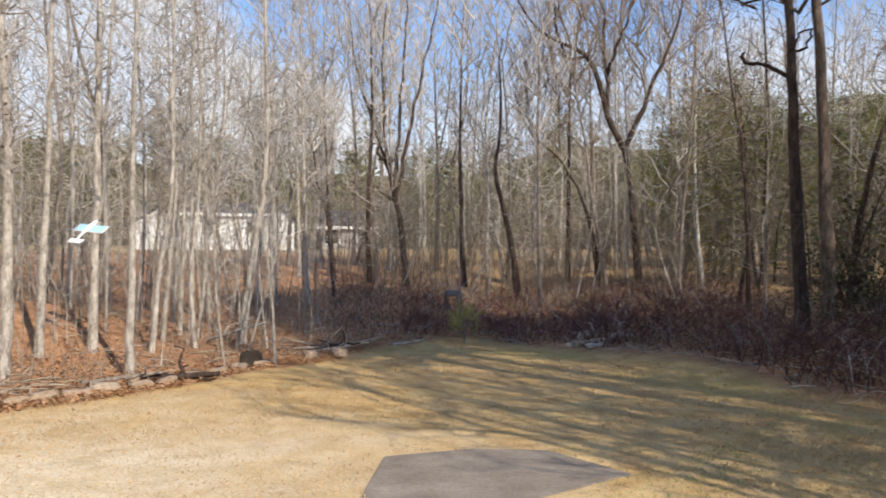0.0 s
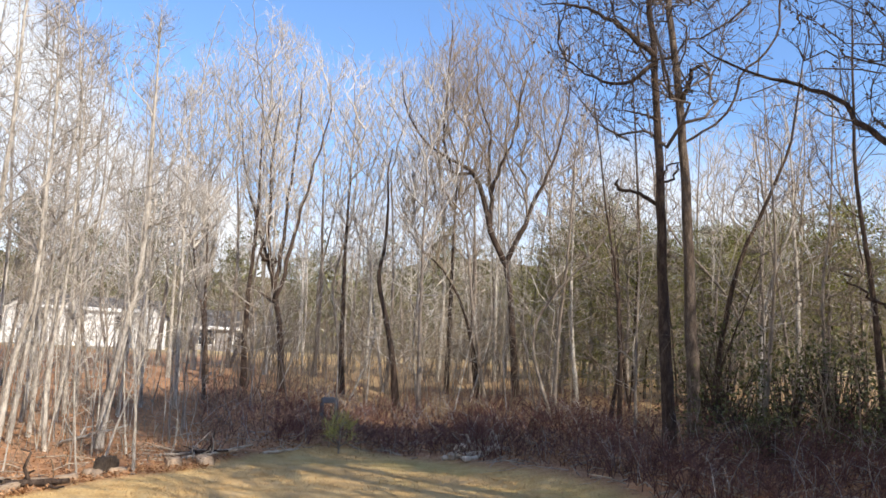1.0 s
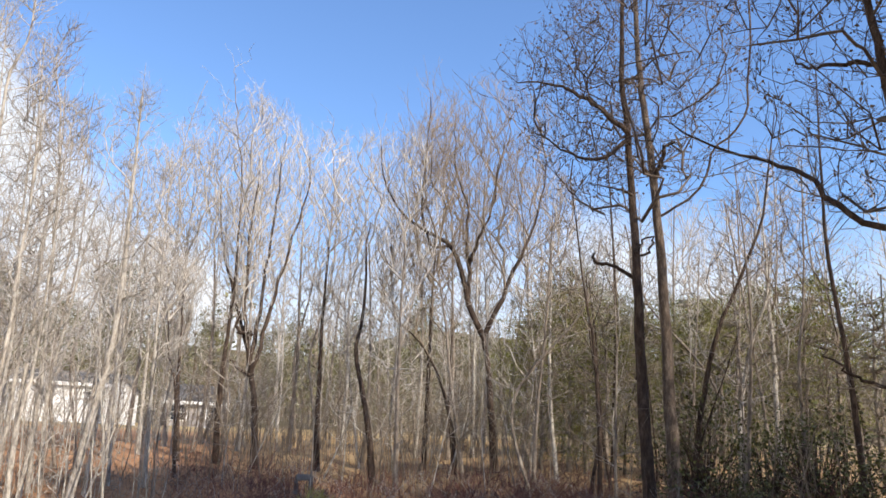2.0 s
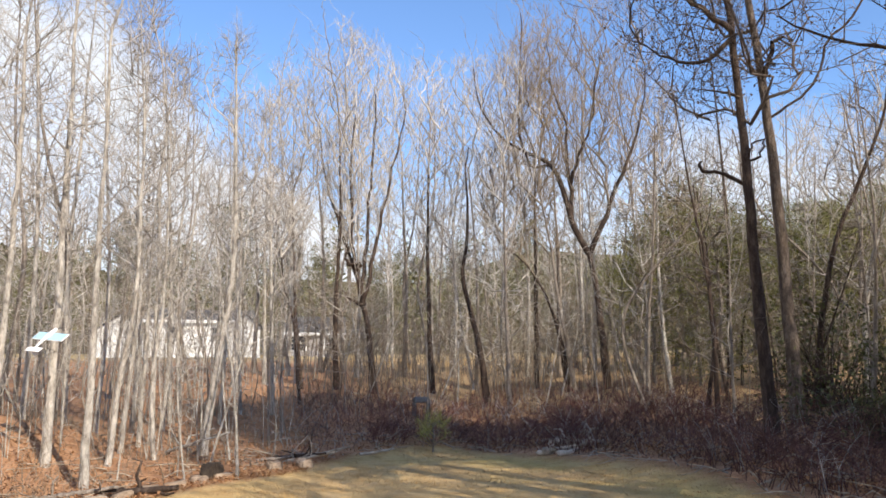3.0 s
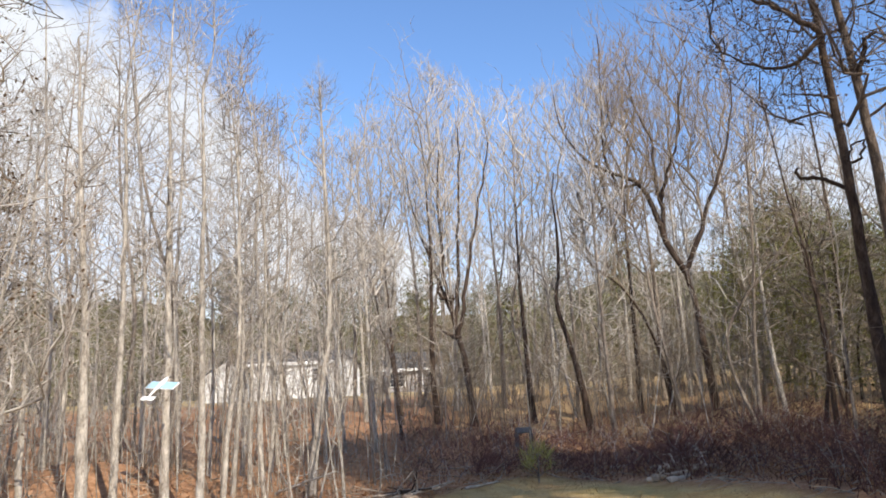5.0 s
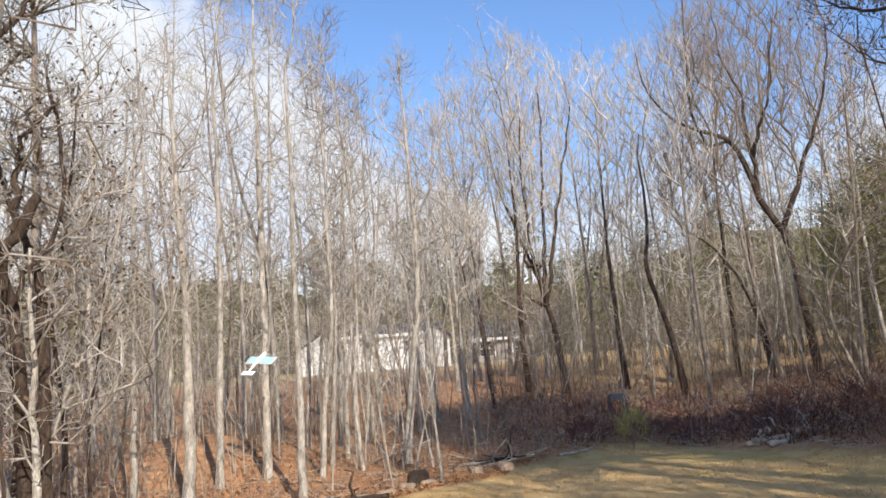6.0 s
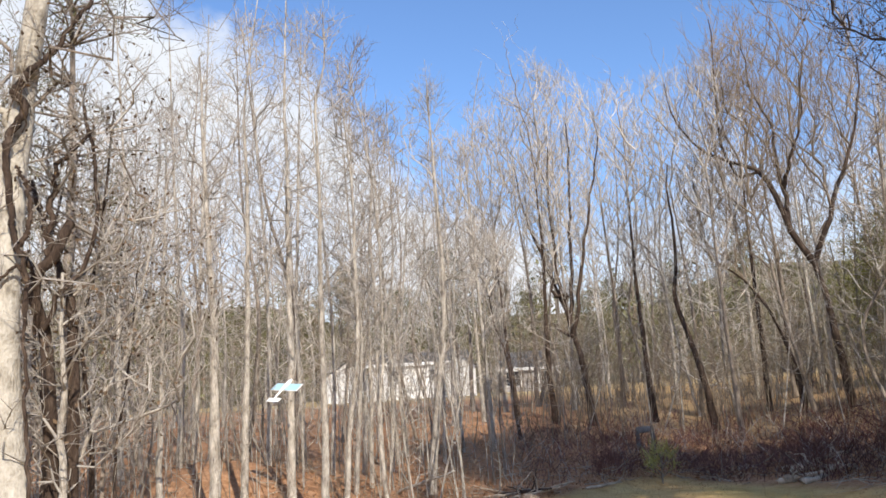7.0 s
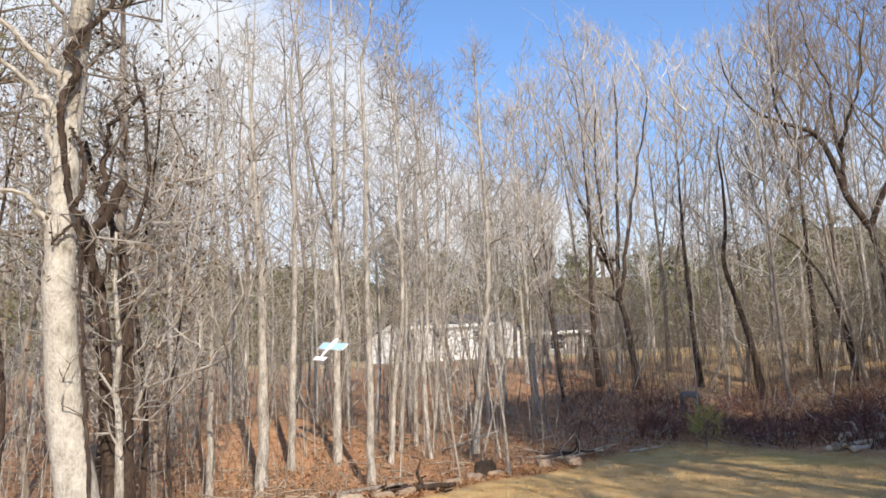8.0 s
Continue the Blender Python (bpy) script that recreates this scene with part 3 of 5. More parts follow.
def bare_tree(az, d, dia, bends, height, bark, twigs, form, first, width, label, seed, group="", name="bare_tree", flare=1.2, split=True, clinging=0, extra=(), top=None, n=None):
    """A leafless tree. bends: sideways offset and height of the trunk's bends; height: the trunk's tip, or None where it ends at
    the last bend; first: share of the height where the crown begins; width: the crown's half width; extra: main limbs, each as
    (base radius, tip radius, its bends); top: the crown's top where it stands over the trunk's tip."""
    rng = np.random.default_rng(seed)
    base = spot(az, d)
    thing = new(name)
    thing.matrix_world = pose(base.x, base.y, base.z, 0, 0, -az)
    ctrl = [(0, 0, -0.12)] + [(bx, rng.normal(0, 0.06), bz) for bx, bz in bends]
    if form["shape"] == "vase" and height:
        top = top or height
        height *= 0.62
    if height and height > bends[-1][1] + 0.4:
        px, pz = (ctrl[-2][0], ctrl[-2][2])
        lx, ly, lz = ctrl[-1]
        lean = (lx - px) / max(0.3, lz - pz)
        ctrl.append((lx + lean * (height - lz) * 0.5 + rng.normal(0, 0.15), ly + rng.normal(0, 0.2), height))
    end = ctrl[-1][2]
    top = max(top or end, end)
    pts = curve_points(ctrl, 26, rng, 0.003 + dia * 0.015)
    h = np.clip(pts[:, 2] / end, 0, 1)
    thin = (0.13 if form["shape"] == "column" else 0.3) if height else 0.55
    radii = dia * 0.43 * (1 - (1 - thin) * h**0.9) * (1 + (flare - 1) * np.exp(-np.maximum(pts[:, 2], 0) / (dia * 1.2)))
    trunk = Tubes()
    trunk.tube(pts, radii, 12 if split else 7, 0.03, rng)
    part("trunk", trunk, bark, thing)
    stems = [pts[pts[:, 2] > first * top * 0.8]]
    if len(stems[0]) < 3:
        stems = [pts[-3:]]
    for r0, r1, path in extra:
        line = curve_points(path, 16, rng, 0.025)
        tb = Tubes()
        tb.tube(line, np.linspace(r0, r1, 17), 7, 0.04, rng)
        part("limb", tb, bark, thing)
        stems.append(line[3:])
    axis = np.vstack([pts, [[pts[-1][0], pts[-1][1], top + 1]]])
    n = n or form["n"]
    share = int(n * 0.35) if extra else 0
    ends = crown_points(rng, n - share, first * top, top, width, form, axis)
    if share:
        held = np.concatenate([q[5:] for q in stems[1:]])
        ends = np.vstack([ends, held[rng.integers(0, len(held), share)] + rng.normal(0, 0.22 * width, (share, 3)) + np.array([0, 0, 0.12 * width])])
    strands = branch_out(rng, stems, ends, form["tip"], form["seg"], form.get("waver", 0.045), form.get("rise", 0.25), form.get("turn", 0.8), form.get("climb", 0.45), form.get("spray", 1))
    crown, sizes = Tubes(), {}
    for p, r, k in strands:
        sizes[k] = sizes.get(k, 0) + 1
    chief = sorted(sizes, key=lambda k: -sizes[k])[: 4 if split else 0]
    for k in chief:
        tb = Tubes()
        strands_to(tb, [q for q in strands if q[2] == k])
        crown.tips += tb.tips
        part("limb", tb, twigs, thing)
    strands_to(crown, [q for q in strands if q[2] not in chief])
    if clinging:
        dead = Tubes()
        leaf_quads(dead, rng, [crown.tips[j] for j in rng.permutation(len(crown.tips))[:clinging]], 0.065, 1, 0.04, 1.0, -0.9, 0.35)
        tagged(part("dead_leaf_spray", dead, M_DEADL, thing, "curled brown leaves still hanging"), kind="stuff")
    part("crown", crown, twigs, thing)
    return tagged(thing, label, "tree", group)


def limb_on(thing, pts, r0, r1, twigs, seed, kids=7, spread=0.16, tip=0.0048):
    """One long crooked limb with its twigs on a tree, through a few bends in the tree's own space."""
    rng = np.random.default_rng(seed)
    path = curve_points(pts, 18, rng, 0.03)
    tb = Tubes()
    tb.tube(path, np.linspace(r0, r1, len(path)), 6, 0.04, rng)
    limb = part("limb", tb, twigs, thing)
    if kids:
        length = np.linalg.norm(np.diff(path, axis=0), axis=1).sum()
        ends = path[rng.integers(5, 19, kids * 9)] + rng.normal(0, spread * length, (kids * 9, 3)) * np.array([1, 1, 0.8]) + np.array([0, 0, 0.05 * length])
        fine = Tubes()
        strands_to(fine, branch_out(rng, [path[4:]], ends, tip, 0.3, 0.08, 0.2, 0.6, 0.1))
        part("twig_spray", fine, M_TWIGM if twigs is M_DARK else M_TWIG, limb, "fine bare twigs")
    return limb


POP = "tall straight pale-barked young tree, bare in winter sun"
DRK = "slender dark-barked bare tree standing in shaded undergrowth"
LEFT, MID, RIGHT = "young trees on the leafy bank", "dark trees behind the lawn", "trees at the shaded wood edge"

# trees on the sunny bank
big = bare_tree(-39.59, 9.3, 0.47, [(-0.02, 0.55), (-0.11, 1.24), (-0.2, 1.92), (-0.24, 2.62), (-0.24, 3.22), (-0.23, 3.77), (-0.21, 4.3), (-0.17, 4.91), (-0.12, 5.5), (-0.08, 5.95)], 11.0, M_SMOOTH, M_GREY, SPREAD, 0.44, 2.0,
                "large smooth white-barked tree with dark vines climbing its trunk", 11, name="pale_tree", flare=1.3, extra=(
                    (0.042, 0.02, [(-0.26, 0, 3.7), (-0.38, 0.05, 4.35), (-0.42, 0.1, 4.8), (-0.44, 0.1, 5.4)]), (0.045, 0.018, [(-0.3, 0, 4.5), (-0.5, 0.1, 4.8), (-0.77, 0.2, 5.09), (-1.5, 0.3, 5.5)]),
                    (0.045, 0.015, [(-0.26, 0, 3.2), (-0.4, -0.05, 3.42), (-0.58, -0.1, 3.63), (-1.2, -0.1, 3.75)]), (0.05, 0.02, [(-0.2, 0, 4.8), (-0.4, -0.1, 5.05), (-0.86, -0.1, 5.5), (-1.6, -0.1, 6.2)])))
vine_rng = np.random.default_rng(5)
for r0, r1, path in (
    (0.022, 0.05, [(-0.03, -0.27, 2.7), (-0.05, -0.27, 3.3), (-0.13, -0.25, 3.5), (-0.2, -0.24, 3.91), (-0.27, -0.22, 4.39), (-0.24, -0.22, 4.7), (-0.12, -0.21, 4.96), (-0.23, -0.2, 5.18)]),
    (0.05, 0.022, [(-0.23, -0.2, 5.18), (-0.14, -0.2, 5.31), (-0.1, -0.2, 5.42), (0.03, -0.18, 5.57), (0.2, -0.15, 5.82), (0.5, -0.1, 6.4)]),
    (0.02, 0.014, [(0.1, -0.3, 0.5), (0.02, -0.3, 1.6), (-0.02, -0.28, 2.4), (-0.08, -0.26, 3.25), (-0.2, -0.26, 3.25), (-0.31, -0.26, 3.1)]),
    (0.03, 0.02, [(-0.13, -0.25, 3.5), (-0.04, -0.24, 3.7), (-0.05, -0.23, 4.1), (-0.18, -0.22, 4.35)]),
):
    vine = Tubes()
    vine.tube(curve_points(path, 40, vine_rng, 0.012), np.linspace(r0, r1, 41), 7, 0.06, vine_rng)
    part("vine", vine, M_DARK, big, "thick dark twisted vine")
twisted = bare_tree(-37.63, 9.9, 0.23, [(-0.02, 0.52), (-0.07, 1.19), (-0.12, 2.06), (-0.17, 2.69), (-0.3, 3.14), (-0.26, 3.4), (-0.12, 3.54), (-0.03, 3.8), (0.05, 3.98)], None, M_DARK, M_TWIGN, SPREAD, 0.4, 1.35,
                    "crooked dark vine-covered tree beside a white trunk", 21, name="twisted_tree", top=6.4, n=480, clinging=420, extra=(
                        (0.05, 0.025, [(-0.28, 0, 3.05), (-0.35, 0, 3.46), (-0.47, 0, 3.72), (-0.51, 0, 4.05), (-0.42, 0.1, 5.0)]), (0.045, 0.02, [(-0.12, 0, 3.54), (-0.18, 0, 3.93), (-0.16, 0, 4.34), (-0.05, 0, 4.75), (0.25, 0, 5.1)]),
                        (0.03, 0.02, [(-0.2, -0.05, 2.75), (-0.02, -0.1, 3.2), (0.22, -0.1, 3.5), (0.3, -0.1, 4.4), (0.15, 0, 5.4)])))
for i, (az, dd, dia, bends, hgt, mat) in enumerate([
    (-36.75, 10.0, 0.24, [(-0.02, 0.5), (-0.03, 1.18), (-0.02, 1.92), (-0.05, 2.56), (-0.08, 3.08), (-0.2, 3.41)], 4.6, M_DARK), (-37.4, 9.7, 0.13, [(0.02, 0.6), (0.01, 1.2), (-0.03, 1.65), (0.0, 2.1), (-0.05, 2.55)], 3.4, M_PALE),
    (-36.6, 10.5, 0.08, [(0.0, 1.1), (0.18, 1.8), (0.34, 2.2), (0.55, 2.65)], 4.4, M_PALE), (-36.0, 10.8, 0.09, [(0.05, 1.4), (-0.1, 2.8), (0.06, 3.8)], 5.6, M_DARK), (-35.2, 11.6, 0.08, [(0.03, 1.3), (0.1, 2.6), (-0.05, 3.9)], 5.4, M_GREY),
    (-38.7, 11.2, 0.10, [(0.05, 1.5), (-0.12, 3.0), (0.1, 4.4)], 6.0, M_DARK), (-42.5, 12.5, 0.12, [(-0.1, 1.8), (0.1, 3.5), (-0.05, 5)], 7.0, M_GREY), (-44.5, 11.2, 0.10, [(0.1, 1.5), (-0.05, 3), (0.08, 4.5)], 6.0, M_DARK), (-34.1, 11.0, 0.06, [(-0.05, 1.3), (0.08, 2.4)], 4.8, M_DARK),
]):
    bare_tree(az, dd, dia, bends, hgt, mat, M_TWIGN, SPREAD if i < 4 else SLIM, 0.3, 0.95 if i < 4 else 0.85, "vine-tangled thin tree near the white trunk", 30 + i, "vine-tangled thin trees", n=190, clinging=160)

bank = [
    (-28.53, 12.2, 0.21, [(0.07, 0.9), (0.05, 1.87), (0.04, 3.02), (-0.01, 4.04), (-0.05, 4.73)], 7.2, 0.9), (-31.8, 11.9, 0.12, [(0.02, 1.42), (0.04, 2.85)], 6.2, 0.8), (-26.46, 13.2, 0.15, [(0.06, 1.79), (0.1, 3.24), (0.11, 4.92), (0.08, 6.38), (0.19, 7.48)], 8.6, 0.9),
    (-23.39, 13.6, 0.17, [(0.03, 1.21), (0.04, 2.51), (0.04, 4.03), (0.06, 5.51), (0.04, 7.04)], 8.8, 0.95), (-21.13, 12.5, 0.15, [(0.02, 1.17), (0.02, 2.53), (0.03, 3.94), (0.05, 5.3), (0.03, 6.52), (0.19, 7.29)], 8.2, 0.9), (-19.82, 13.8, 0.12, [(0.14, 1.37), (0.29, 2.5), (0.3, 4.06), (0.31, 5.06)], 7.8, 0.8),
    (-17.2, 16.0, 0.13, [(-0.02, 1.59), (-0.01, 3.36), (-0.06, 4.85), (0.03, 5.91), (-0.05, 6.63), (-0.14, 7.36), (-0.34, 8.35)], 9.0, 0.9), (-18.0, 15.6, 0.10, [(0.06, 2.01), (0.1, 4.0)], 7.4, 0.8), (-14.07, 15.0, 0.19, [(0.18, 1.26), (0.35, 2.49), (0.44, 3.85)], 7.6, 0.95),
]
for i, (az, dd, dia, bends, hgt, wide) in enumerate(bank):
    tree = bare_tree(az, dd, dia, bends, hgt, M_PALE, M_TWIGN if i != 6 else M_TWIGM, POPLAR, 0.40 if i != 8 else 0.5, wide * 1.2, POP if i != 8 else "leaning pale-barked tree with a side branch above red leaf litter", 50 + i, LEFT)
limb_on(tree, [(0.42, 0, 3.75), (0.6, -0.05, 3.9), (0.85, -0.05, 4.02), (1.25, 0, 4.15)], 0.03, 0.012, M_PALE, 59, 4)
for i, (az, dd, dia, bends, hgt, wide) in enumerate([
    (-12.2, 24.9, 0.17, [(0.04, 1.53), (0.1, 3.27)], 9.0, 1.1), (-11.9, 24.0, 0.15, [(-0.07, 2.93), (-0.11, 4.26)], 8.6, 1.0), (-10.1, 26.0, 0.16, [(-0.07, 2.96), (-0.1, 4.78)], 9.0, 1.2),
    (-30.5, 15.5, 0.13, [(0.05, 2.5), (-0.1, 5)], 9.0, 1.0), (-34.0, 16.5, 0.15, [(-0.1, 2.5), (0.0, 5)], 9.4, 1.2), (-24.8, 16.8, 0.13, [(0.05, 3), (-0.1, 6)], 9.8, 1.1), (-22.4, 17.5, 0.14, [(-0.1, 3), (0.0, 6)], 10.2, 1.1), (-29.6, 18.5, 0.15, [(0.1, 3), (0.2, 6)], 10.6, 1.2),
    (-20.6, 16.4, 0.11, [(0.1, 2.5), (-0.05, 5)], 9.2, 1.0), (-19.1, 14.6, 0.10, [(0.12, 1.4), (0.2, 2.6), (0.15, 4.2)], 7.4, 0.9), (-18.5, 17.0, 0.11, [(0.1, 2), (-0.05, 4)], 8.2, 1.0), (-17.0, 14.4, 0.09, [(-0.08, 1.4), (0.05, 2.8)], 6.6, 0.8), (-16.6, 17.6, 0.12, [(0.1, 2), (0.0, 4)], 8.4, 1.0), (-15.5, 19.5, 0.11, [(-0.1, 2), (0.1, 4)], 8.0, 1.0), (-13.0, 18.5, 0.10, [(0.1, 2), (0.15, 4)], 7.4, 0.9), (-11.6, 20.0, 0.10, [(-0.1, 2), (0.0, 4)], 7.6, 0.9), (-16.1, 18.5, 0.12, [(-0.1, 2.5), (0.1, 5)], 8.4, 1.0), (-12.8, 30.0, 0.12, [(0.0, 3.5), (0.0, 7.63), (-0.11, 9.17), (0.1, 11.2)], 13.6, 0.7), (-9.49, 27.0, 0.14, [(-0.1, 2), (0.0, 4.47), (0.12, 7.18), (-0.04, 9.6), (0.27, 11.6)], 12.4, 0.9),
]):
    bare_tree(az, dd, dia, bends, hgt, M_PALE, M_TWIGN, POPLAR, 0.36 if hgt < 13 else 0.6, wide, "thin pale bare tree in the sunny woods", 80 + i, LEFT, n=230 if hgt < 12 else 150)

bare_tree(-33.2, 20.0, 0.16, [(0.1, 1.6), (-0.05, 3.0)], None, M_GREY, M_TWIGM, SPREAD, 0.34, 1.9, "round-crowned reddish-brown bare tree in the sunny woods", 105, LEFT, top=7.0, n=620)

# dark trees behind the lawn
dark_row = [
    (-5.2, 25.1, 0.27, [(-0.08, 1.68), (-0.02, 3.73), (0.04, 5.48), (0.0, 7.28)], 11.6, 1.7, M_DARK), (-7.6, 25.0, 0.19, [(-0.15, 1.53), (-0.25, 2.58)], 9.4, 1.5, M_DARK), (-2.69, 25.1, 0.33, [(-0.16, 1.78), (-0.34, 2.62), (-0.5, 3.4)], None, 2.1, M_DARK),
    (1.38, 25.4, 0.27, [(-0.09, 2.36), (-0.13, 4.11), (-0.11, 5.56), (-0.09, 6.9)], 10.6, 1.5, M_DARK), (6.74, 22.5, 0.20, [(-0.04, 1.99), (-0.06, 3.54), (-0.07, 5.14), (-0.03, 6.6)], 10.2, 1.4, M_GREY), (8.57, 26.4, 0.25, [(0.05, 1.69), (0.05, 3.14), (0.08, 4.82), (0.11, 6.5)], 11.6, 1.8, M_DARK),
    (10.91, 25.1, 0.22, [(-0.22, 1.34), (-0.61, 2.71), (-1.18, 3.74), (-1.91, 4.42)], 7.6, 1.3, M_DARK), (11.4, 23.0, 0.18, [(-0.42, 2.45), (-0.66, 4.38)], 9.8, 1.5, M_GREY), (-7.7, 22.0, 0.15, [(-0.2, 2.1), (-0.46, 3.01)], 6.2, 1.0, M_DARK),
]
FAN_LIMBS = ((0.07, 0.02, [(-0.42, 0, 3.0), (-0.64, 0, 4.15), (-0.73, 0.1, 5.55), (-0.72, 0.1, 7.36), (-0.63, 0.1, 8.7)]), (0.08, 0.02, [(-0.34, 0, 2.62), (-0.15, -0.1, 3.49), (0.16, -0.2, 5.09), (0.55, -0.3, 6.93), (0.96, -0.3, 8.8)]),
             (0.075, 0.02, [(-0.42, 0, 3.0), (-0.29, 0.2, 4.18), (-0.16, 0.4, 5.96), (-0.04, 0.6, 7.79), (0.01, 0.6, 9.6)]), (0.06, 0.02, [(-0.45, 0, 3.2), (-0.9, 0.3, 4.6), (-1.5, 0.5, 6.4), (-1.8, 0.6, 8.4)]))
made = []
for i, (az, dd, dia, bends, hgt, wide, mat) in enumerate(dark_row):
    made.append(bare_tree(az, dd, dia * 0.84, bends, hgt, mat, M_TWIG if az < 7 else M_TWIGM, FAN, 0.42 if i != 2 else 0.36, wide, DRK if i != 2 else "dark-stemmed tree opening into a wide pale fan of branches", 110 + i, MID, extra=FAN_LIMBS if i == 2 else (), top=11.2 if i == 2 else None, n=1000 if i == 2 else 460))
for i, (az, dd, dia, hgt) in enumerate([(-13.4, 29, 0.18, 8.4), (-10.9, 30, 0.2, 10.6), (-8.6, 29, 0.22, 11.2), (-6.4, 31, 0.22, 12.2), (-3.9, 29, 0.2, 11.4), (-0.6, 30, 0.22, 12.0), (2.9, 31, 0.2, 11.8), (4.4, 28, 0.18, 11.8), (8.0, 30, 0.2, 13.0), (10.2, 29, 0.2, 13.0), (12.6, 31, 0.2, 13.4), (15.6, 29, 0.2, 11.8), (18.0, 31, 0.2, 10.8)]):
    bare_tree(az, dd, dia, [(0.1, hgt * 0.25), (0.0, hgt * 0.45)], hgt, M_GREY if i % 2 else M_PALE, M_TWIG if az < 7 else M_TWIGM, FAN, 0.36, hgt * 0.15, "broom-crowned bare tree catching low winter sun", 130 + i, MID, n=330 if az < -1 else 420)
# bare tips that stand over the crowns
limb_on(made[0], [(0.0, 0, 7.3), (-0.05, 0, 8.8), (-0.35, 0, 10.2), (-0.55, 0, 11.6), (-0.62, 0, 12.4)], 0.03, 0.008, M_GREY, 142, 4, 0.09)
limb_on(made[3], [(-0.09, 0, 6.9), (-0.05, 0, 8.4), (-0.16, 0, 10), (-0.22, 0, 11.3)], 0.028, 0.008, M_GREY, 143, 4, 0.09)
# the broken stub that crooks upwards on one of them
limb_on(made[2], [(-0.32, 0, 2.6), (-0.5, -0.1, 2.68), (-0.7, -0.12, 2.78), (-0.98, -0.15, 3.05)], 0.07, 0.03, M_DARK, 140, 1)
limb_on(made[2], [(-0.5, 0, 3.6), (-0.43, -0.1, 3.87), (-0.62, -0.12, 3.86), (-0.82, -0.12, 3.88), (-0.85, -0.12, 4.2), (-0.86, -0.12, 4.5)], 0.06, 0.045, M_DARK, 141, 0)
bare_tree(5.23, 23.7, 0.26, [(-0.16, 1.34), (-0.43, 2.62), (-0.7, 3.76), (-0.56, 4.77), (-0.52, 5.96), (-0.57, 6.9)], 7.7, M_DARK, M_TWIG, SLIM, 0.55, 1.0, "sinuous dark tree trunk with a broken narrow top", 150, MID, name="crooked_tree")
bare_tree(13.44, 24.1, 0.29, [(-0.12, 1.51), (-0.24, 2.99), (-0.44, 4.05)], None, M_DARK, M_TWIGM, FAN, 0.5, 2.8, "wide-forking dark tree with sinuous limbs against the sky", 160, MID, name="forked_tree", top=11.9, n=1350, extra=(
    (0.10, 0.014, [(-0.42, 0, 3.95), (-0.89, 0, 5.02), (-1.22, 0, 6.23), (-1.55, 0, 6.76), (-2.26, 0.1, 7.19), (-2.98, 0.2, 7.72), (-3.66, 0.2, 8.91), (-3.81, 0.2, 10.0)]),
    (0.075, 0.014, [(-0.89, 0, 5.02), (-0.88, 0.1, 5.89), (-0.99, 0.2, 7.13), (-0.98, 0.3, 8.02), (-1.37, 0.3, 9.3), (-1.51, 0.3, 10.6)]), (0.06, 0.018, [(-0.9, 0.1, 6.1), (-0.61, -0.1, 6.95), (-0.25, -0.2, 7.76), (-0.06, -0.2, 9.3)]),
    (0.09, 0.014, [(-0.40, 0, 3.95), (0.04, -0.1, 4.87), (0.36, -0.2, 5.74), (0.85, -0.3, 6.8), (1.26, -0.3, 8.05), (1.41, -0.3, 9.5)]), (0.055, 0.015, [(-1.5, 0, 6.7), (-2.06, -0.2, 6.7), (-2.38, -0.3, 8.01), (-2.27, -0.3, 9.66), (-2.25, -0.3, 11.5)])))

# tall trees at the shaded edge
tall = bare_tree(23.73, 15.5, 0.29, [(-0.04, 1.12), (-0.11, 2.75), (-0.14, 4.45), (-0.21, 6.12), (-0.27, 7.62), (-0.35, 8.7)], 11.0, M_DARK, M_TWIGD, SPREAD, 0.56, 2.1, "tall dark-trunked tree with crooked drooping limbs", 170, RIGHT, name="tall_tree", clinging=1300, n=950, extra=(
    (0.06, 0.014, [(-0.25, 0, 7.4), (-0.79, 0, 7.96), (-1.34, 0, 8.36), (-1.8, 0.1, 8.65), (-2.49, 0.1, 8.71)]), (0.05, 0.012, [(-0.22, 0, 7.3), (-0.68, -0.1, 6.89), (-1.11, -0.1, 6.88), (-1.56, -0.1, 7.1), (-1.9, 0, 7.4)]), (0.03, 0.01, [(-0.2, 0, 6.1), (-0.57, 0.1, 6.31), (-1.05, 0.1, 6.4)])))
limb_on(tall, [(-0.16, 0, 4.4), (-0.47, -0.1, 4.62), (-0.89, -0.15, 4.74), (-0.92, -0.15, 4.92)], 0.045, 0.025, M_DARK, 171, 0)
limb_on(tall, [(-0.16, -0.05, 4.95), (-0.01, -0.1, 4.87), (0.15, -0.1, 5.05), (0.12, -0.1, 5.22), (-0.06, -0.1, 5.08), (-0.12, -0.1, 4.9)], 0.026, 0.02, M_DARK, 172, 0)
second = bare_tree(25.4, 16.5, 0.32, [(-0.07, 1.75), (-0.12, 3.62), (-0.18, 5.34), (-0.27, 6.9), (-0.4, 8.14), (-0.51, 9.41)], 12.0, M_BROWN, M_TWIGD, SPREAD, 0.58, 2.1, "tall grey-barked tree with a patchy lit trunk", 180, RIGHT, name="tall_tree", clinging=1300, n=950)
limb_on(second, [(-0.18, 0, 5.8), (0.34, 0, 6.08), (0.78, 0, 6.65), (1.01, 0, 7.23), (1.44, 0, 7.61), (1.61, 0, 8.08), (1.75, 0, 9.2), (1.8, 0, 10.5)], 0.028, 0.02, M_DARK, 181, 2, 0.08)
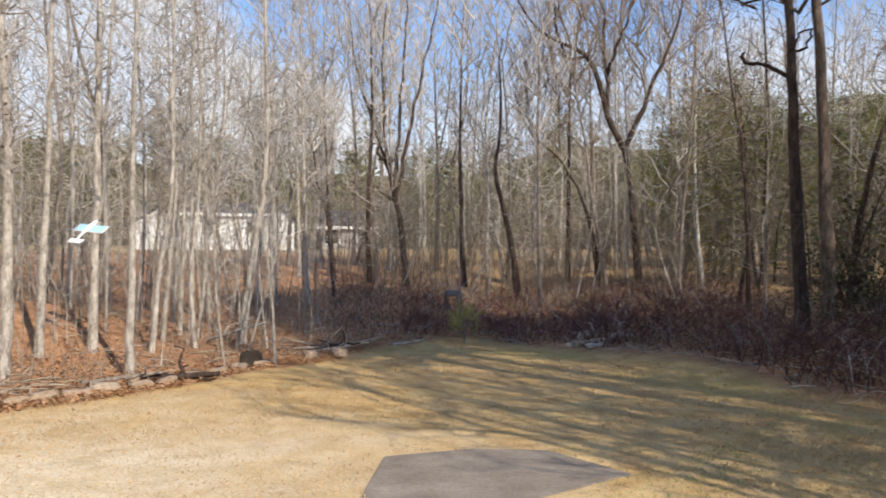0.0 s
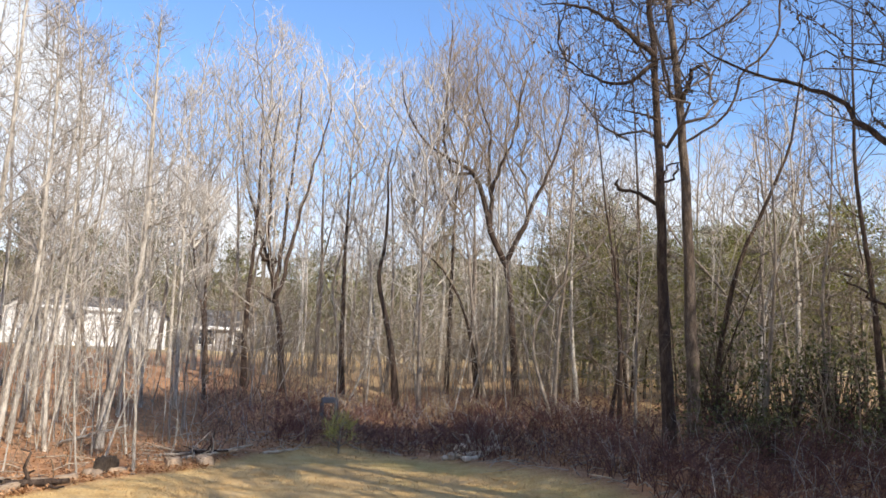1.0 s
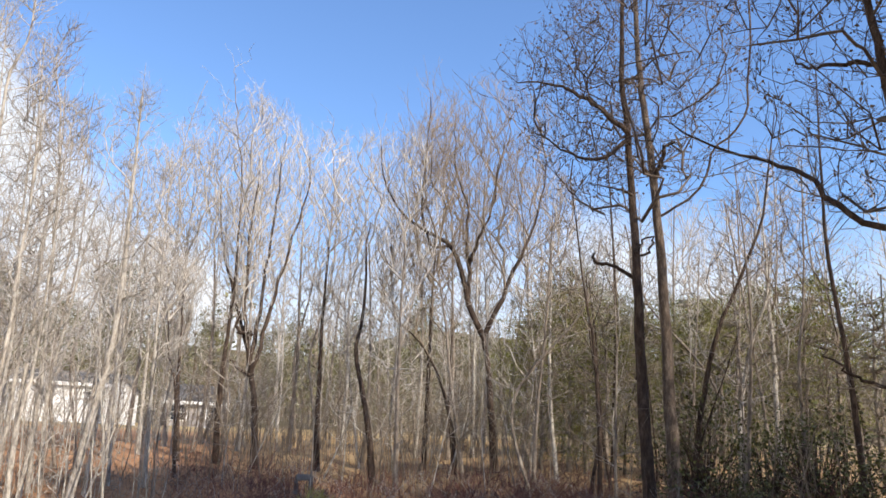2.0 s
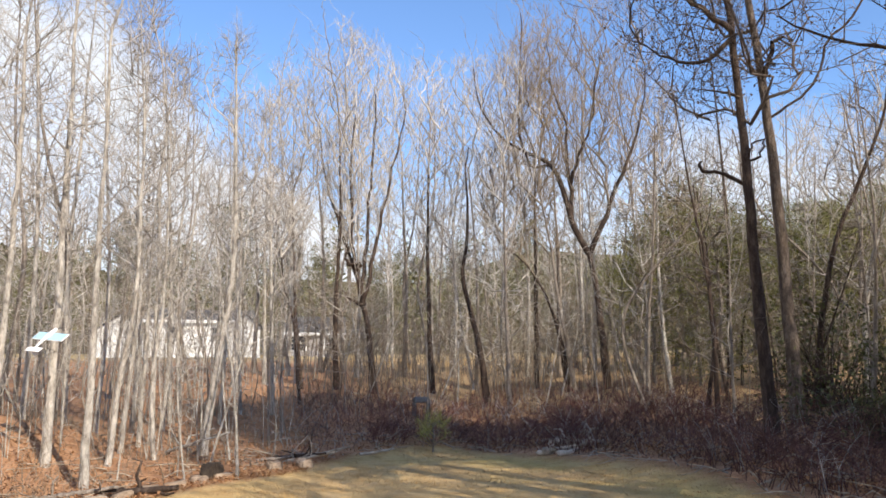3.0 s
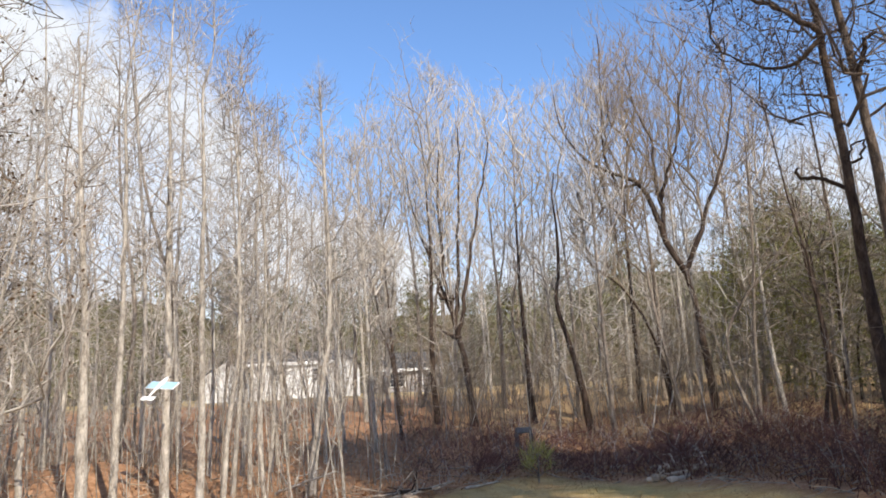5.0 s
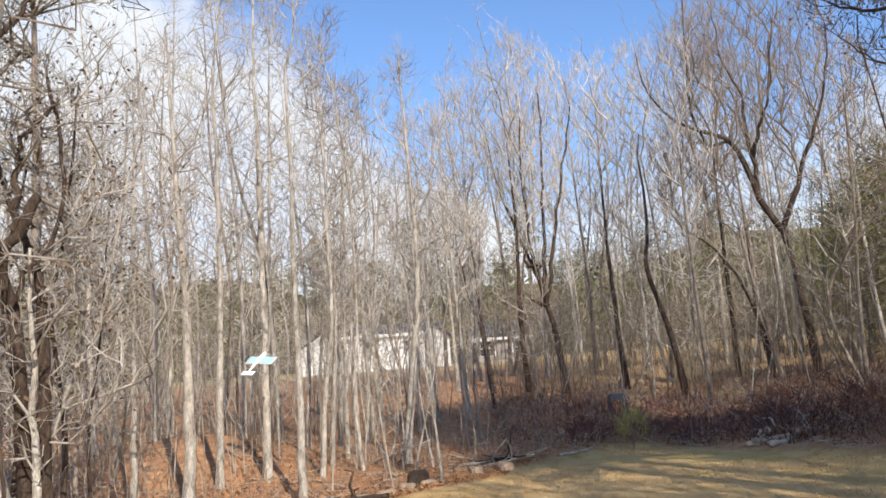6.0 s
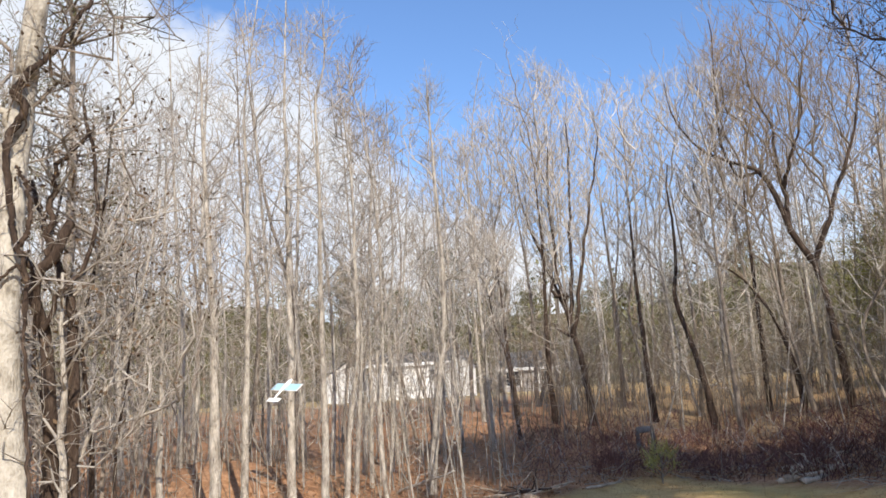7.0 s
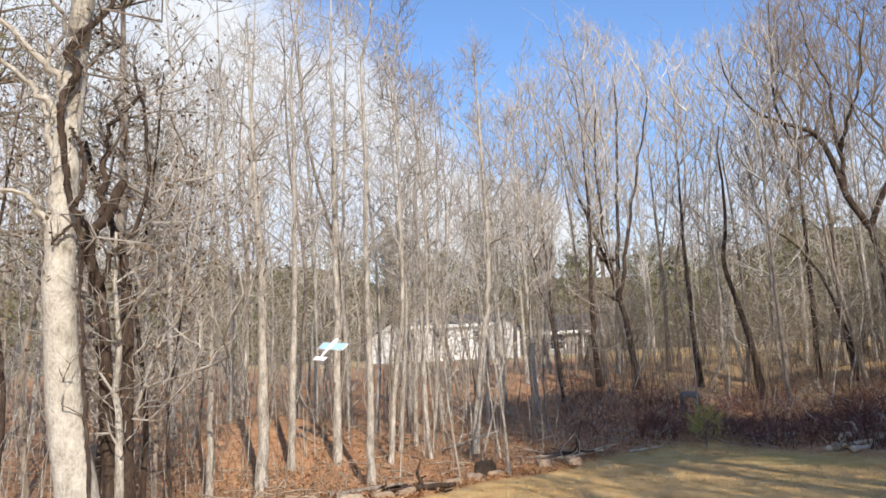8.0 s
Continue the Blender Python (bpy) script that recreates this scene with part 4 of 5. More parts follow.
limb_on(second, [(-0.26, 0, 6.5), (-0.06, -0.05, 7.06), (0.03, -0.1, 7.3), (0.2, -0.1, 7.36)], 0.06, 0.03, M_DARK, 182, 1)
side_tree = bare_tree(40.0, 11.5, 0.28, [(0.07, 2.7), (0.05, 4.9), (-0.05, 6.49), (-0.15, 7.5)], 9.5, M_DARK, M_TWIGD, SPREAD, 0.5, 1.8, "dark tree whose long crooked limb reaches over the wood edge", 190, RIGHT, name="tall_tree", clinging=1400, n=1000)
limb_on(side_tree, [(0.05, 0, 4.2), (-0.57, 0, 4.55), (-0.86, 0.05, 4.9), (-1.11, 0.1, 5.24), (-1.45, 0.1, 5.45), (-1.95, 0.2, 5.7), (-2.4, 0.2, 5.94), (-2.95, 0.2, 6.38)], 0.05, 0.012, M_DARK, 191, 8, 0.1)
limb_on(side_tree, [(-0.05, 0, 6.65), (-0.46, 0, 6.72), (-0.91, 0, 6.75), (-1.12, 0, 6.91)], 0.04, 0.015, M_DARK, 192, 3)
limb_on(side_tree, [(0.06, 0, 2.1), (-0.3, 0, 2.3), (-0.67, 0, 2.45), (-0.9, 0, 2.63), (-1.1, 0, 2.85)], 0.03, 0.012, M_DARK, 193, 2)
for i, (az, dd, dia, bends, hgt, mat) in enumerate([
    (26.4, 18.0, 0.18, [(0.1, 1.0), (0.31, 2.3), (0.66, 3.57), (1.08, 4.53), (1.43, 5.38), (1.68, 6.11)], 8.2, M_DARK), (31.7, 20.0, 0.17, [(0.03, 2.87), (-0.01, 4.18), (-0.02, 5.53)], 7.5, M_PALE), (21.3, 22.0, 0.19, [(0.07, 1.49), (0.15, 4.5), (0.07, 7.19)], 9.0, M_DARK),
    (17.7, 21.0, 0.15, [(-0.16, 1.55), (-0.21, 2.98)], 7.0, M_PALE), (33.2, 17.0, 0.12, [(0.01, 1.19), (0.02, 2.67), (0.17, 3.97), (0.26, 5.19)], 6.8, M_GREY), (29.3, 19.0, 0.15, [(0.05, 1.0), (0.1, 1.8), (0.3, 2.96), (0.6, 3.83), (0.78, 4.45)], 7.0, M_PALE),
    (36.5, 16.0, 0.16, [(-0.1, 2.5), (-0.3, 5.0)], 8.5, M_DARK), (16.0, 20.0, 0.14, [(0.1, 2.0), (0.3, 4.0)], 7.5, M_GREY), (20.46, 18.0, 0.13, [(0.0, 1.12), (-0.03, 2.32), (-0.12, 3.55), (-0.25, 4.31)], 7.0, M_DARK), (29.5, 17.0, 0.12, [(0.2, 2.0), (0.3, 4.0)], 7.0, M_GREY),
]):
    bare_tree(az, dd, dia, bends, hgt, mat, M_TWIGD if mat is M_DARK else M_TWIGM, SLIM, 0.35, 1.2, "slim bare tree in the shaded thicket", 200 + i, RIGHT)


def scatter_trees(variants, count, az_range, d_range, scale, seed, group, gap=0.8, tilt=2.5):
    """Copies of the built trees over a stretch of the plan, none closer together than the gap."""
    rng = np.random.default_rng(seed)
    placed = []
    while len(placed) < count:
        az = rng.uniform(*az_range)
        d = math.sqrt(rng.uniform(d_range[0] ** 2, d_range[1] ** 2))
        p = spot(az, d)
        if any((p - q).length < gap for q in placed):
            continue
        placed.append(p)
        c = copy_thing(variants[int(rng.integers(len(variants)))], pose(p.x, p.y, p.z, rng.normal(0, tilt), rng.normal(0, tilt), rng.uniform(0, 360)))
        s = rng.uniform(*scale)
        c.scale = (s, s, s)
        c["group"] = group


WOOD = "thin bare winter tree in the woods"
wood = []
for i in range(9):
    r = np.random.default_rng(300 + i)
    hgt = r.uniform(9.0, 11.5)
    pale = i % 3 != 2
    wood.append(bare_tree(-8.5 + 5.1 * i, 29 + 1.5 * (i % 4), r.uniform(0.11, 0.19), [(r.normal(0, 0.3), hgt * 0.3), (r.normal(0, 0.5), hgt * 0.6)], hgt, M_PALE if pale else M_GREY, M_TWIG, BROOM if i % 2 else SMALL, 0.38, 1.7 if i % 2 else 1.3, WOOD, 300 + i, "woodland trees", split=False))
scatter_trees(wood, 26, (-52, -23), (17, 30), (0.75, 1.0), 41, "woodland trees", 1.2)
scatter_trees(wood, 14, (-24, -8), (18, 38), (0.6, 0.85), 46, "woodland trees", 1.2)
scatter_trees(wood, 34, (-7, 42), (27, 42), (0.85, 1.1), 42, "woodland trees", 1.2)
scatter_trees(wood, 18, (-52, -22), (34, 56), (0.9, 1.1), 47, "woodland trees", 1.5)
scatter_trees(wood, 22, (-2, 44), (42, 60), (0.95, 1.25), 43, "woodland trees", 1.5)

under = []
for i in range(7):
    r = np.random.default_rng(350 + i)
    hgt = r.uniform(3.8, 6.0)
    under.append(bare_tree(-24 + 8.6 * i, 24 + 2.0 * (i % 3), r.uniform(0.06, 0.10), [(r.normal(0, 0.25), hgt * 0.35), (r.normal(0, 0.45), hgt * 0.7)], hgt, M_PALE if i % 2 else M_GREY, M_TWIG, CROOK, 0.2, 1.25,
                           "crooked many-branched understory tree, bare in winter", 350 + i, "understory trees", name="understory_tree", split=False))
scatter_trees(under, 26, (-50, -22), (18, 36), (0.75, 1.15), 48, "understory trees", 0.9, 6.0)
scatter_trees(under, 16, (-23, -7), (17, 40), (0.6, 1.0), 49, "understory trees", 0.9, 6.0)
scatter_trees(under, 20, (-22.5, -9), (46, 62), (0.7, 1.05), 53, "understory trees", 1.2, 6.0)
shady = []
for i in range(5):
    r = np.random.default_rng(370 + i)
    hgt = r.uniform(4.2, 6.6)
    shady.append(bare_tree(16 + 5.2 * i, 19 + 1.6 * (i % 3), r.uniform(0.07, 0.12), [(r.normal(0, 0.3), hgt * 0.35), (r.normal(0, 0.55), hgt * 0.7)], hgt, M_DARK if i % 3 == 1 else M_GREY, M_TWIGM if i % 3 == 1 else M_TWIGN, CROOK, 0.22, 1.25,
                           "crooked dark-stemmed understory tree in the thicket", 370 + i, "understory trees", name="understory_tree", split=False))
scatter_trees(shady, 22, (15, 43), (16, 27), (0.7, 1.2), 51, "understory trees", 0.8, 6.0)
scatter_trees(under, 20, (-8, 16), (21, 46), (0.8, 1.2), 50, "understory trees", 0.9, 6.0)
scatter_trees(shady, 22, (2, 43), (24, 46), (0.8, 1.3), 52, "understory trees", 0.9, 6.0)

poles = []
for i in range(6):
    r = np.random.default_rng(400 + i)
    hgt = r.uniform(3.0, 5.5)
    poles.append(bare_tree(-33 + 3.3 * i, 13.8 + 0.9 * (i % 3), r.uniform(0.035, 0.06), [(r.normal(0, 0.12), hgt * 0.35), (r.normal(0, 0.25), hgt * 0.7)], hgt, M_PALE if i % 2 else M_GREY, M_TWIG, THIN, 0.3, 0.5,
                           "thin bare sapling in the leaf litter", 400 + i, "saplings", name="sapling", split=False))
scatter_trees(poles, 54, (-48, -8), (12.6, 24), (0.6, 1.15), 44, "saplings", 0.35, 8.0)
scatter_trees(poles, 62, (-10, 40), (19.5, 30), (0.6, 1.1), 45, "saplings", 0.35, 8.0)


# ---- evergreens ----
def evergreen(az, d, height, width, start, mat, label, seed, leaves=14, size=0.3, sprays=105, group="evergreens", name="pine_tree"):
    """A conifer or vine-hung evergreen: trunk, limbs and ragged sprays with gaps."""
    rng = np.random.default_rng(seed)
    base = spot(az, d)
    thing = new(name)
    thing.matrix_world = pose(base.x, base.y, base.z, 0, 0, rng.uniform(0, 360))
    pts = curve_points([(0, 0, -0.15), (rng.normal(0, 0.1), rng.normal(0, 0.1), height * 0.5), (rng.normal(0, 0.2), rng.normal(0, 0.2), height)], 14, rng, 0.03)
    tr = Tubes()
    tr.tube(pts, np.linspace(height * 0.014, 0.02, 15), 8, 0.03, rng)
    part("trunk", tr, M_GREY, thing)
    limbs, foliage = Tubes(), Tubes()
    centres = []
    for _ in range(sprays):
        s = start + (1 - start) * rng.uniform(0, 1) ** 0.85
        k = min(int(s * 14), 13)
        q = (s - start) / (1 - start)
        reach = width * (0.35 + 0.9 * q) * (1 - q) ** 0.55 * 1.25 * rng.uniform(0.35, 1.2) + 0.15
        a = rng.uniform(0, 6.283)
        e = rng.normal(0.22, 0.25)
        tip = pts[k] + np.array([math.cos(a) * math.cos(e), math.sin(a) * math.cos(e), math.sin(e)]) * reach
        limbs.tube([pts[k], (pts[k] + tip) / 2 + rng.normal(0, 0.06, 3), tip], [0.03, 0.018, 0.008], 4)
        centres.append(tip)
        if reach > 0.9:
            centres.append(pts[k] + (tip - pts[k]) * rng.uniform(0.5, 0.85))
    leaf_quads(foliage, rng, centres, size, leaves, max(0.24, size * 0.9), 0.55, 0.3, 0.13 if size > 0.2 else 0.06)
    part("branching", limbs, M_GREY, thing)
    part("crown", foliage, mat, thing)
    return tagged(thing, label, "tree", group)


pines = [
    evergreen(-12.3, 80, 14.6, 4.6, 0.25, M_PINE, "green pine behind the white house", 500, leaves=16, sprays=210),
    evergreen(-19.3, 78, 13.0, 4.4, 0.2, M_PINE, "green pine behind the white house", 501, leaves=16, sprays=210),
    evergreen(18.6, 32, 7.4, 2.0, 0.1, M_OLIVE, "olive-green cedar hung with dry vines", 502, leaves=22, size=0.19),
    evergreen(26.8, 46, 8.0, 3.2, 0.1, M_OLIVE, "olive-green evergreen on the far slope", 503, leaves=22, size=0.23),
]
for i, (v, az, dd, s) in enumerate([(0, -15.8, 88, 0.8), (1, -22.5, 84, 0.8), (0, -26.5, 80, 0.62), (1, -31, 74, 0.7), (0, -37, 66, 0.62), (1, -9.4, 86, 0.75), (0, -43, 60, 0.6), (1, -48, 60, 0.7), (0, -6.2, 84, 0.7), (1, -2, 82, 0.75), (0, 3, 84, 0.68), (1, 8, 80, 0.68), (0, 0.6, 92, 0.75), (1, 5.4, 88, 0.78), (0, 10.6, 84, 0.7), (1, 12.8, 82, 0.72), (3, 15.5, 72, 1.1), (1, -24.8, 88, 0.75), (0, -29, 82, 0.65), (1, -34, 78, 0.72),
                                  (3, 23.6, 50, 0.95), (3, 25.4, 42, 0.76), (3, 27.6, 40, 0.74), (3, 29.8, 44, 0.78), (3, 33, 42, 0.7), (3, 36.5, 40, 0.68), (3, 41, 38, 0.68), (2, 20.4, 34, 0.95), (2, 16.8, 36, 0.85), (2, 22, 30, 0.75), (3, 14, 60, 0.8), (3, 19.5, 52, 0.9), (2, 28, 28, 0.7), (2, 32, 26, 0.72), (2, 15.5, 25, 0.5), (2, 19.5, 23, 0.52), (2, 23, 25.5, 0.62), (2, 26, 23, 0.55), (2, 29.5, 22.5, 0.6), (2, 33.5, 21.5, 0.62), (2, 37.5, 20.5, 0.6), (3, 35, 27, 0.7), (3, 30.5, 33, 0.8), (2, 18.5, 23.5, 0.68), (2, 20.9, 21.5, 0.62), (2, 23.3, 22.5, 0.66), (2, 26.5, 23.4, 0.66), (2, 28.5, 24.2, 0.64), (2, 16.6, 24.4, 0.58)]):
    p = spot(az, dd)
    c = copy_thing(pines[v], pose(p.x, p.y, p.z, 0, 0, 67 * i))
    c.scale = (s * 1.1, s * 1.1, s)

# a tall vine-hung cedar and the evergreens beside it
for i, (az, dd, s, w) in enumerate(((18.9, 30, 0.92, 1.2), (17.2, 29, 0.77, 1.15), (20.4, 29.5, 0.82, 1.15), (15.7, 31, 0.68, 1.0), (22.0, 31, 0.67, 1.1), (24.6, 33, 0.71, 1.2), (26.4, 34, 0.84, 1.3), (28.4, 33, 0.84, 1.3), (30.5, 34, 0.76, 1.2), (33, 32, 0.68, 1.2))):
    p = spot(az, dd)
    c = copy_thing(pines[2], pose(p.x, p.y, p.z, 0, 0, 40 + 83 * i))
    c.scale = (w, w, s)

evergreen(-37.5, 16.5, 11.0, 2.2, 0.35, M_PINE, "sparse grey-green pine behind the white trunk", 504, leaves=34, size=0.17, sprays=80)
evergreen(-45.5, 15, 9.0, 2.2, 0.25, M_PINE, "sparse grey-green pine behind the white trunk", 505, leaves=34, size=0.17, sprays=80)

# the wood that goes on round the right of the lawn, out of which the long shadows fall
PERP, TOWARD = Vector((heading(SUN_AZ - 90).x, heading(SUN_AZ - 90).y)), Vector((heading(SUN_AZ).x, heading(SUN_AZ).y))
shade_rng = np.random.default_rng(77)
for i in range(56):
    group = 0 if i < 8 else 1 if i < 24 else 2
    v, u = ((shade_rng.uniform(5.8, 7.2), shade_rng.uniform(0, 4)), (shade_rng.uniform(7, 14), shade_rng.uniform(0, 7)), (shade_rng.uniform(12, 17.5), shade_rng.uniform(0, 9)))[group]
    q = PERP * v + TOWARD * u
    if math.degrees(math.atan2(q.x, q.y)) < 52:
        continue
    c = copy_thing(wood[(2 * i) % 9 if group < 2 else i % 9], pose(q.x, q.y, float(ground_z(q.x, q.y)), 0, 0, 40 * i))
    s = (shade_rng.uniform(0.7, 0.95), shade_rng.uniform(1.1, 1.4), shade_rng.uniform(0.8, 1.1))[group]
    w = s * shade_rng.uniform(1.0, 1.3)
    c.scale = (w, w, s)
# unseen cedar copies, added only to shade the lawn's right corner and the brush
for i, (v, u, s) in enumerate(((6.1, 2.2, 0.48), (6.7, 1.4, 0.52), (7.3, 2.6, 0.5), (6.3, 0.5, 0.5), (7.0, 0.3, 0.58), (7.8, 0.6, 0.62), (9.0, 2.0, 0.95), (9.9, 3.2, 1.05), (10.6, 1.8, 1.1), (11.1, 2.4, 1.15), (11.9, 3.0, 1.2), (12.9, 2.0, 1.05), (14.2, 1.6, 1.0), (15.6, 3.0, 1.05))):
    q = PERP * v + TOWARD * u
    c = copy_thing(pines[2], pose(q.x, q.y, float(ground_z(q.x, q.y)), 0, 0, 75 * i))
    w = s * (0.8 if v < 10 else 0.95)
    c.scale = (w, w, s)

# extra unseen bare trees, added for soft twig shade over the lawn
for i in range(10):
    q = PERP * shade_rng.uniform(4.9, 8.0) + TOWARD * shade_rng.uniform(7.5, 14) if i < 7 else PERP * shade_rng.uniform(4.6, 6.6) + TOWARD * shade_rng.uniform(1.5, 4.5)
    c = copy_thing(wood[(2 * i + 1) % 9], pose(q.x, q.y, float(ground_z(q.x, q.y)), 0, 0, 40 * i))
    s = shade_rng.uniform(0.95, 1.2)
    c.scale = (s * 1.2, s * 1.2, s)

# unseen high-crowned pines, added so their crowns shade the brush past the lawn end
lofty = evergreen(61.5, 11.9, 12.5, 2.0, 0.58, M_PINE, "tall bare-stemmed pine beside the lawn", 506, leaves=18, sprays=130)
for i, (v, u, s) in enumerate(((12.6, 3.0, 1.05), (11.9, 4.6, 1.1), (11.3, 0.6, 1.25), (8.9, 0.6, 1.2), (8.0, 1.0, 1.2))):
    q = PERP * v + TOWARD * u
    c = copy_thing(lofty, pose(q.x, q.y, float(ground_z(q.x, q.y)), 0, 0, 65 * i))
    c.scale = (s, s, s)


def shrub(az, d, height, width, mat, label, seed, count=85, size=0.09, name="shrub"):
    """A broad-leaved bush: several stems and loose clumps of leaves with gaps."""
    rng = np.random.default_rng(seed)
    base = spot(az, d)
    thing = new(name)
    thing.matrix_world = pose(base.x, base.y, base.z)
    stems, foliage, centres = Tubes(), Tubes(), []
    for _ in range(count):
        a, e = rng.uniform(0, 6.283), rng.uniform(0.1, 1.0)
        rr = width * math.sqrt(rng.uniform(0, 1)) * (1 - 0.55 * e**2)
        tip = np.array([math.cos(a) * rr, math.sin(a) * rr, height * e * rng.uniform(0.75, 1.08)])
        stems.tube([[tip[0] * 0.15, tip[1] * 0.15, -0.05], tip * np.array([0.6, 0.6, 0.55]) + rng.normal(0, 0.06, 3), tip], [0.016, 0.01, 0.005], 3)
        centres.append(tip)
    leaf_quads(foliage, rng, centres, size, 15, 0.2, 0.8)
    part("branching", stems, M_DARK, thing)
    part("crown", foliage, mat, thing)
    return tagged(thing, label, "bush", "evergreen bushes")


bushes = [shrub(28.5, 15.8, 1.5, 1.2, M_HOLLY, "dark evergreen bush at the wood edge", 600, 50), shrub(33.6, 16.5, 1.9, 1.1, M_HOLLY, "dark evergreen bush at the wood edge", 601, 55)]
for az, dd, s in ((31, 17.5, 0.9), (36.5, 15.5, 0.8), (25.5, 19, 0.7), (39.5, 14.5, 0.9), (29.8, 14.2, 0.45), (27, 18.5, 1.2), (34.5, 18, 1.3)):
    p = spot(az, dd)
    c = copy_thing(bushes[int(az) % 2], pose(p.x, p.y, p.z, 0, 0, az * 31))
    c.scale = (s * 1.1, s * 1.1, s)


# ---- undergrowth, all stuff ----
def thicket(name, label, count, where, heights, radius, mat, seed, arch=0.25, twigs=2, clump=False):
    """Stems and canes nobody could count, one joined sheet of growth."""
    rng = np.random.default_rng(seed)
    tb = Tubes()
    for _ in range(count):
        az, d = where(rng)
        b = spot(az, d)
        h = rng.uniform(*heights)
        if clump:
            h *= min(1.35, max(0.15, 0.55 + 1.3 * noise.noise((b.x * 0.55, b.y * 0.55, 1.7))))
        r = rng.uniform(*radius)
        lean = rng.normal(0, arch, 2) * h
        p0 = np.array(b) - np.array([0, 0, 0.05])
        p3 = np.array(b) + np.array([lean[0], lean[1], h])
        p1 = p0 + np.array([lean[0] * 0.15, lean[1] * 0.15, h * 0.45]) + rng.normal(0, 0.03, 3) * h
        p2 = p0 + np.array([lean[0] * 0.5, lean[1] * 0.5, h * 0.85]) + rng.normal(0, 0.04, 3) * h
        tb.tube([p0, p1, p2, p3], [r, r * 0.8, r * 0.55, r * 0.3], 3)
        for _ in range(twigs):
            q = p1 + (p2 - p1) * rng.uniform(0, 1)
            e = q + rng.normal(0, 0.22, 3) * h + np.array([0, 0, 0.12 * h])
            tb.tube([q, (q + e) / 2 + rng.normal(0, 0.03, 3) * h, e], [r * 0.5, r * 0.4, r * 0.25], 3)
    ob = part(name, tb, mat)
    return tagged(ob, label, "undergrowth", kind="stuff")


def band(a0, a1, k0, k1):
    """Random headings and distances behind the lawn's edge."""

    def pick(rng):
        az = rng.uniform(a0, a1)
        return az, float(lawn_edge(az)) + rng.uniform(k0, k1)

    return pick


thicket("bramble_thicket", "dense dark purple-brown brush along the lawn edge", 2300, band(9, 42, 0.3, 6), (0.2, 1.0), (0.004, 0.010), M_BRAMBLE, 700, 0.9, 2, True)
thicket("bramble_thicket", "low dark purple-brown brush at the lawn end", 1500, band(-3, 12, 0.3, 6), (0.12, 0.62), (0.004, 0.010), M_BRAMBLE, 707, 0.9, 2, True)
thicket("bramble_thicket", "red-brown brambles among tree stems", 1300, band(-8, 36, 3, 13), (0.25, 0.8), (0.004, 0.010), M_BRAMBLE, 709, 0.8, 2, True)
thicket("bramble_thicket", "tangled bramble canes in leaf litter", 1900, band(-8, 42, 0.6, 9), (0.15, 0.5), (0.004, 0.009), M_BRAMBLE, 705, 1.1, 2)
thicket("dry_brush", "pale dry stalks among dark brambles", 400, band(-9, 42, 0.4, 6), (0.15, 0.8), (0.004, 0.008), M_TWIGN, 706, 0.6, 2)
thicket("brushwood", "dense thin bare stems filling the woods", 640, band(-8, 44, 4, 26), (0.6, 3.6), (0.005, 0.014), M_TWIGM, 701, 0.34, 4)
thicket("brushwood", "dense pale thin stems filling the woods", 460, band(-6, 16, 6, 26), (0.5, 3.4), (0.006, 0.015), M_TWIGM, 708, 0.34, 4)
thicket("brushwood", "dense pale thin stems on the leafy bank", 760, band(-52, -8, 1.2, 20), (0.4, 2.8), (0.005, 0.013), M_PALE, 702, 0.2, 4)


def lying_sticks():
    """Fallen twigs and broken sticks on the wood floor."""
    rng = np.random.default_rng(940)
    tb = Tubes()
    for _ in range(800):
        az = rng.uniform(-48, 40)
        b = np.array(spot(az, float(lawn_edge(az)) + rng.exponential(2.6) + 0.1))
        a, ln = rng.uniform(0, 6.283), rng.uniform(0.15, 0.85)
        step = np.array([math.cos(a), math.sin(a), rng.normal(0.05, 0.14)]) * ln
        r = rng.uniform(0.005, 0.016)
        b[2] += 0.03
        tb.tube([b, b + step * 0.5 + rng.normal(0, 0.05, 3), b + step], [r, r * 0.8, r * 0.4], 4)
    return tagged(part("fallen_sticks", tb, M_LOG), "weathered pale fallen sticks among leaves", "sticks", kind="stuff")


lying_sticks()
thicket("dry_weeds", "short dry weeds and twigs in leaf litter", 2300, band(-52, -6, 0.2, 9), (0.08, 0.5), (0.003, 0.006), M_TWIGM, 703, 0.5, 2)
thicket("dry_field_grass", "tall tan dead grass beyond the trees", 1500, band(-6, 18, 16, 40), (0.2, 0.5), (0.008, 0.018), M_STRAW, 704, 0.2, 0)


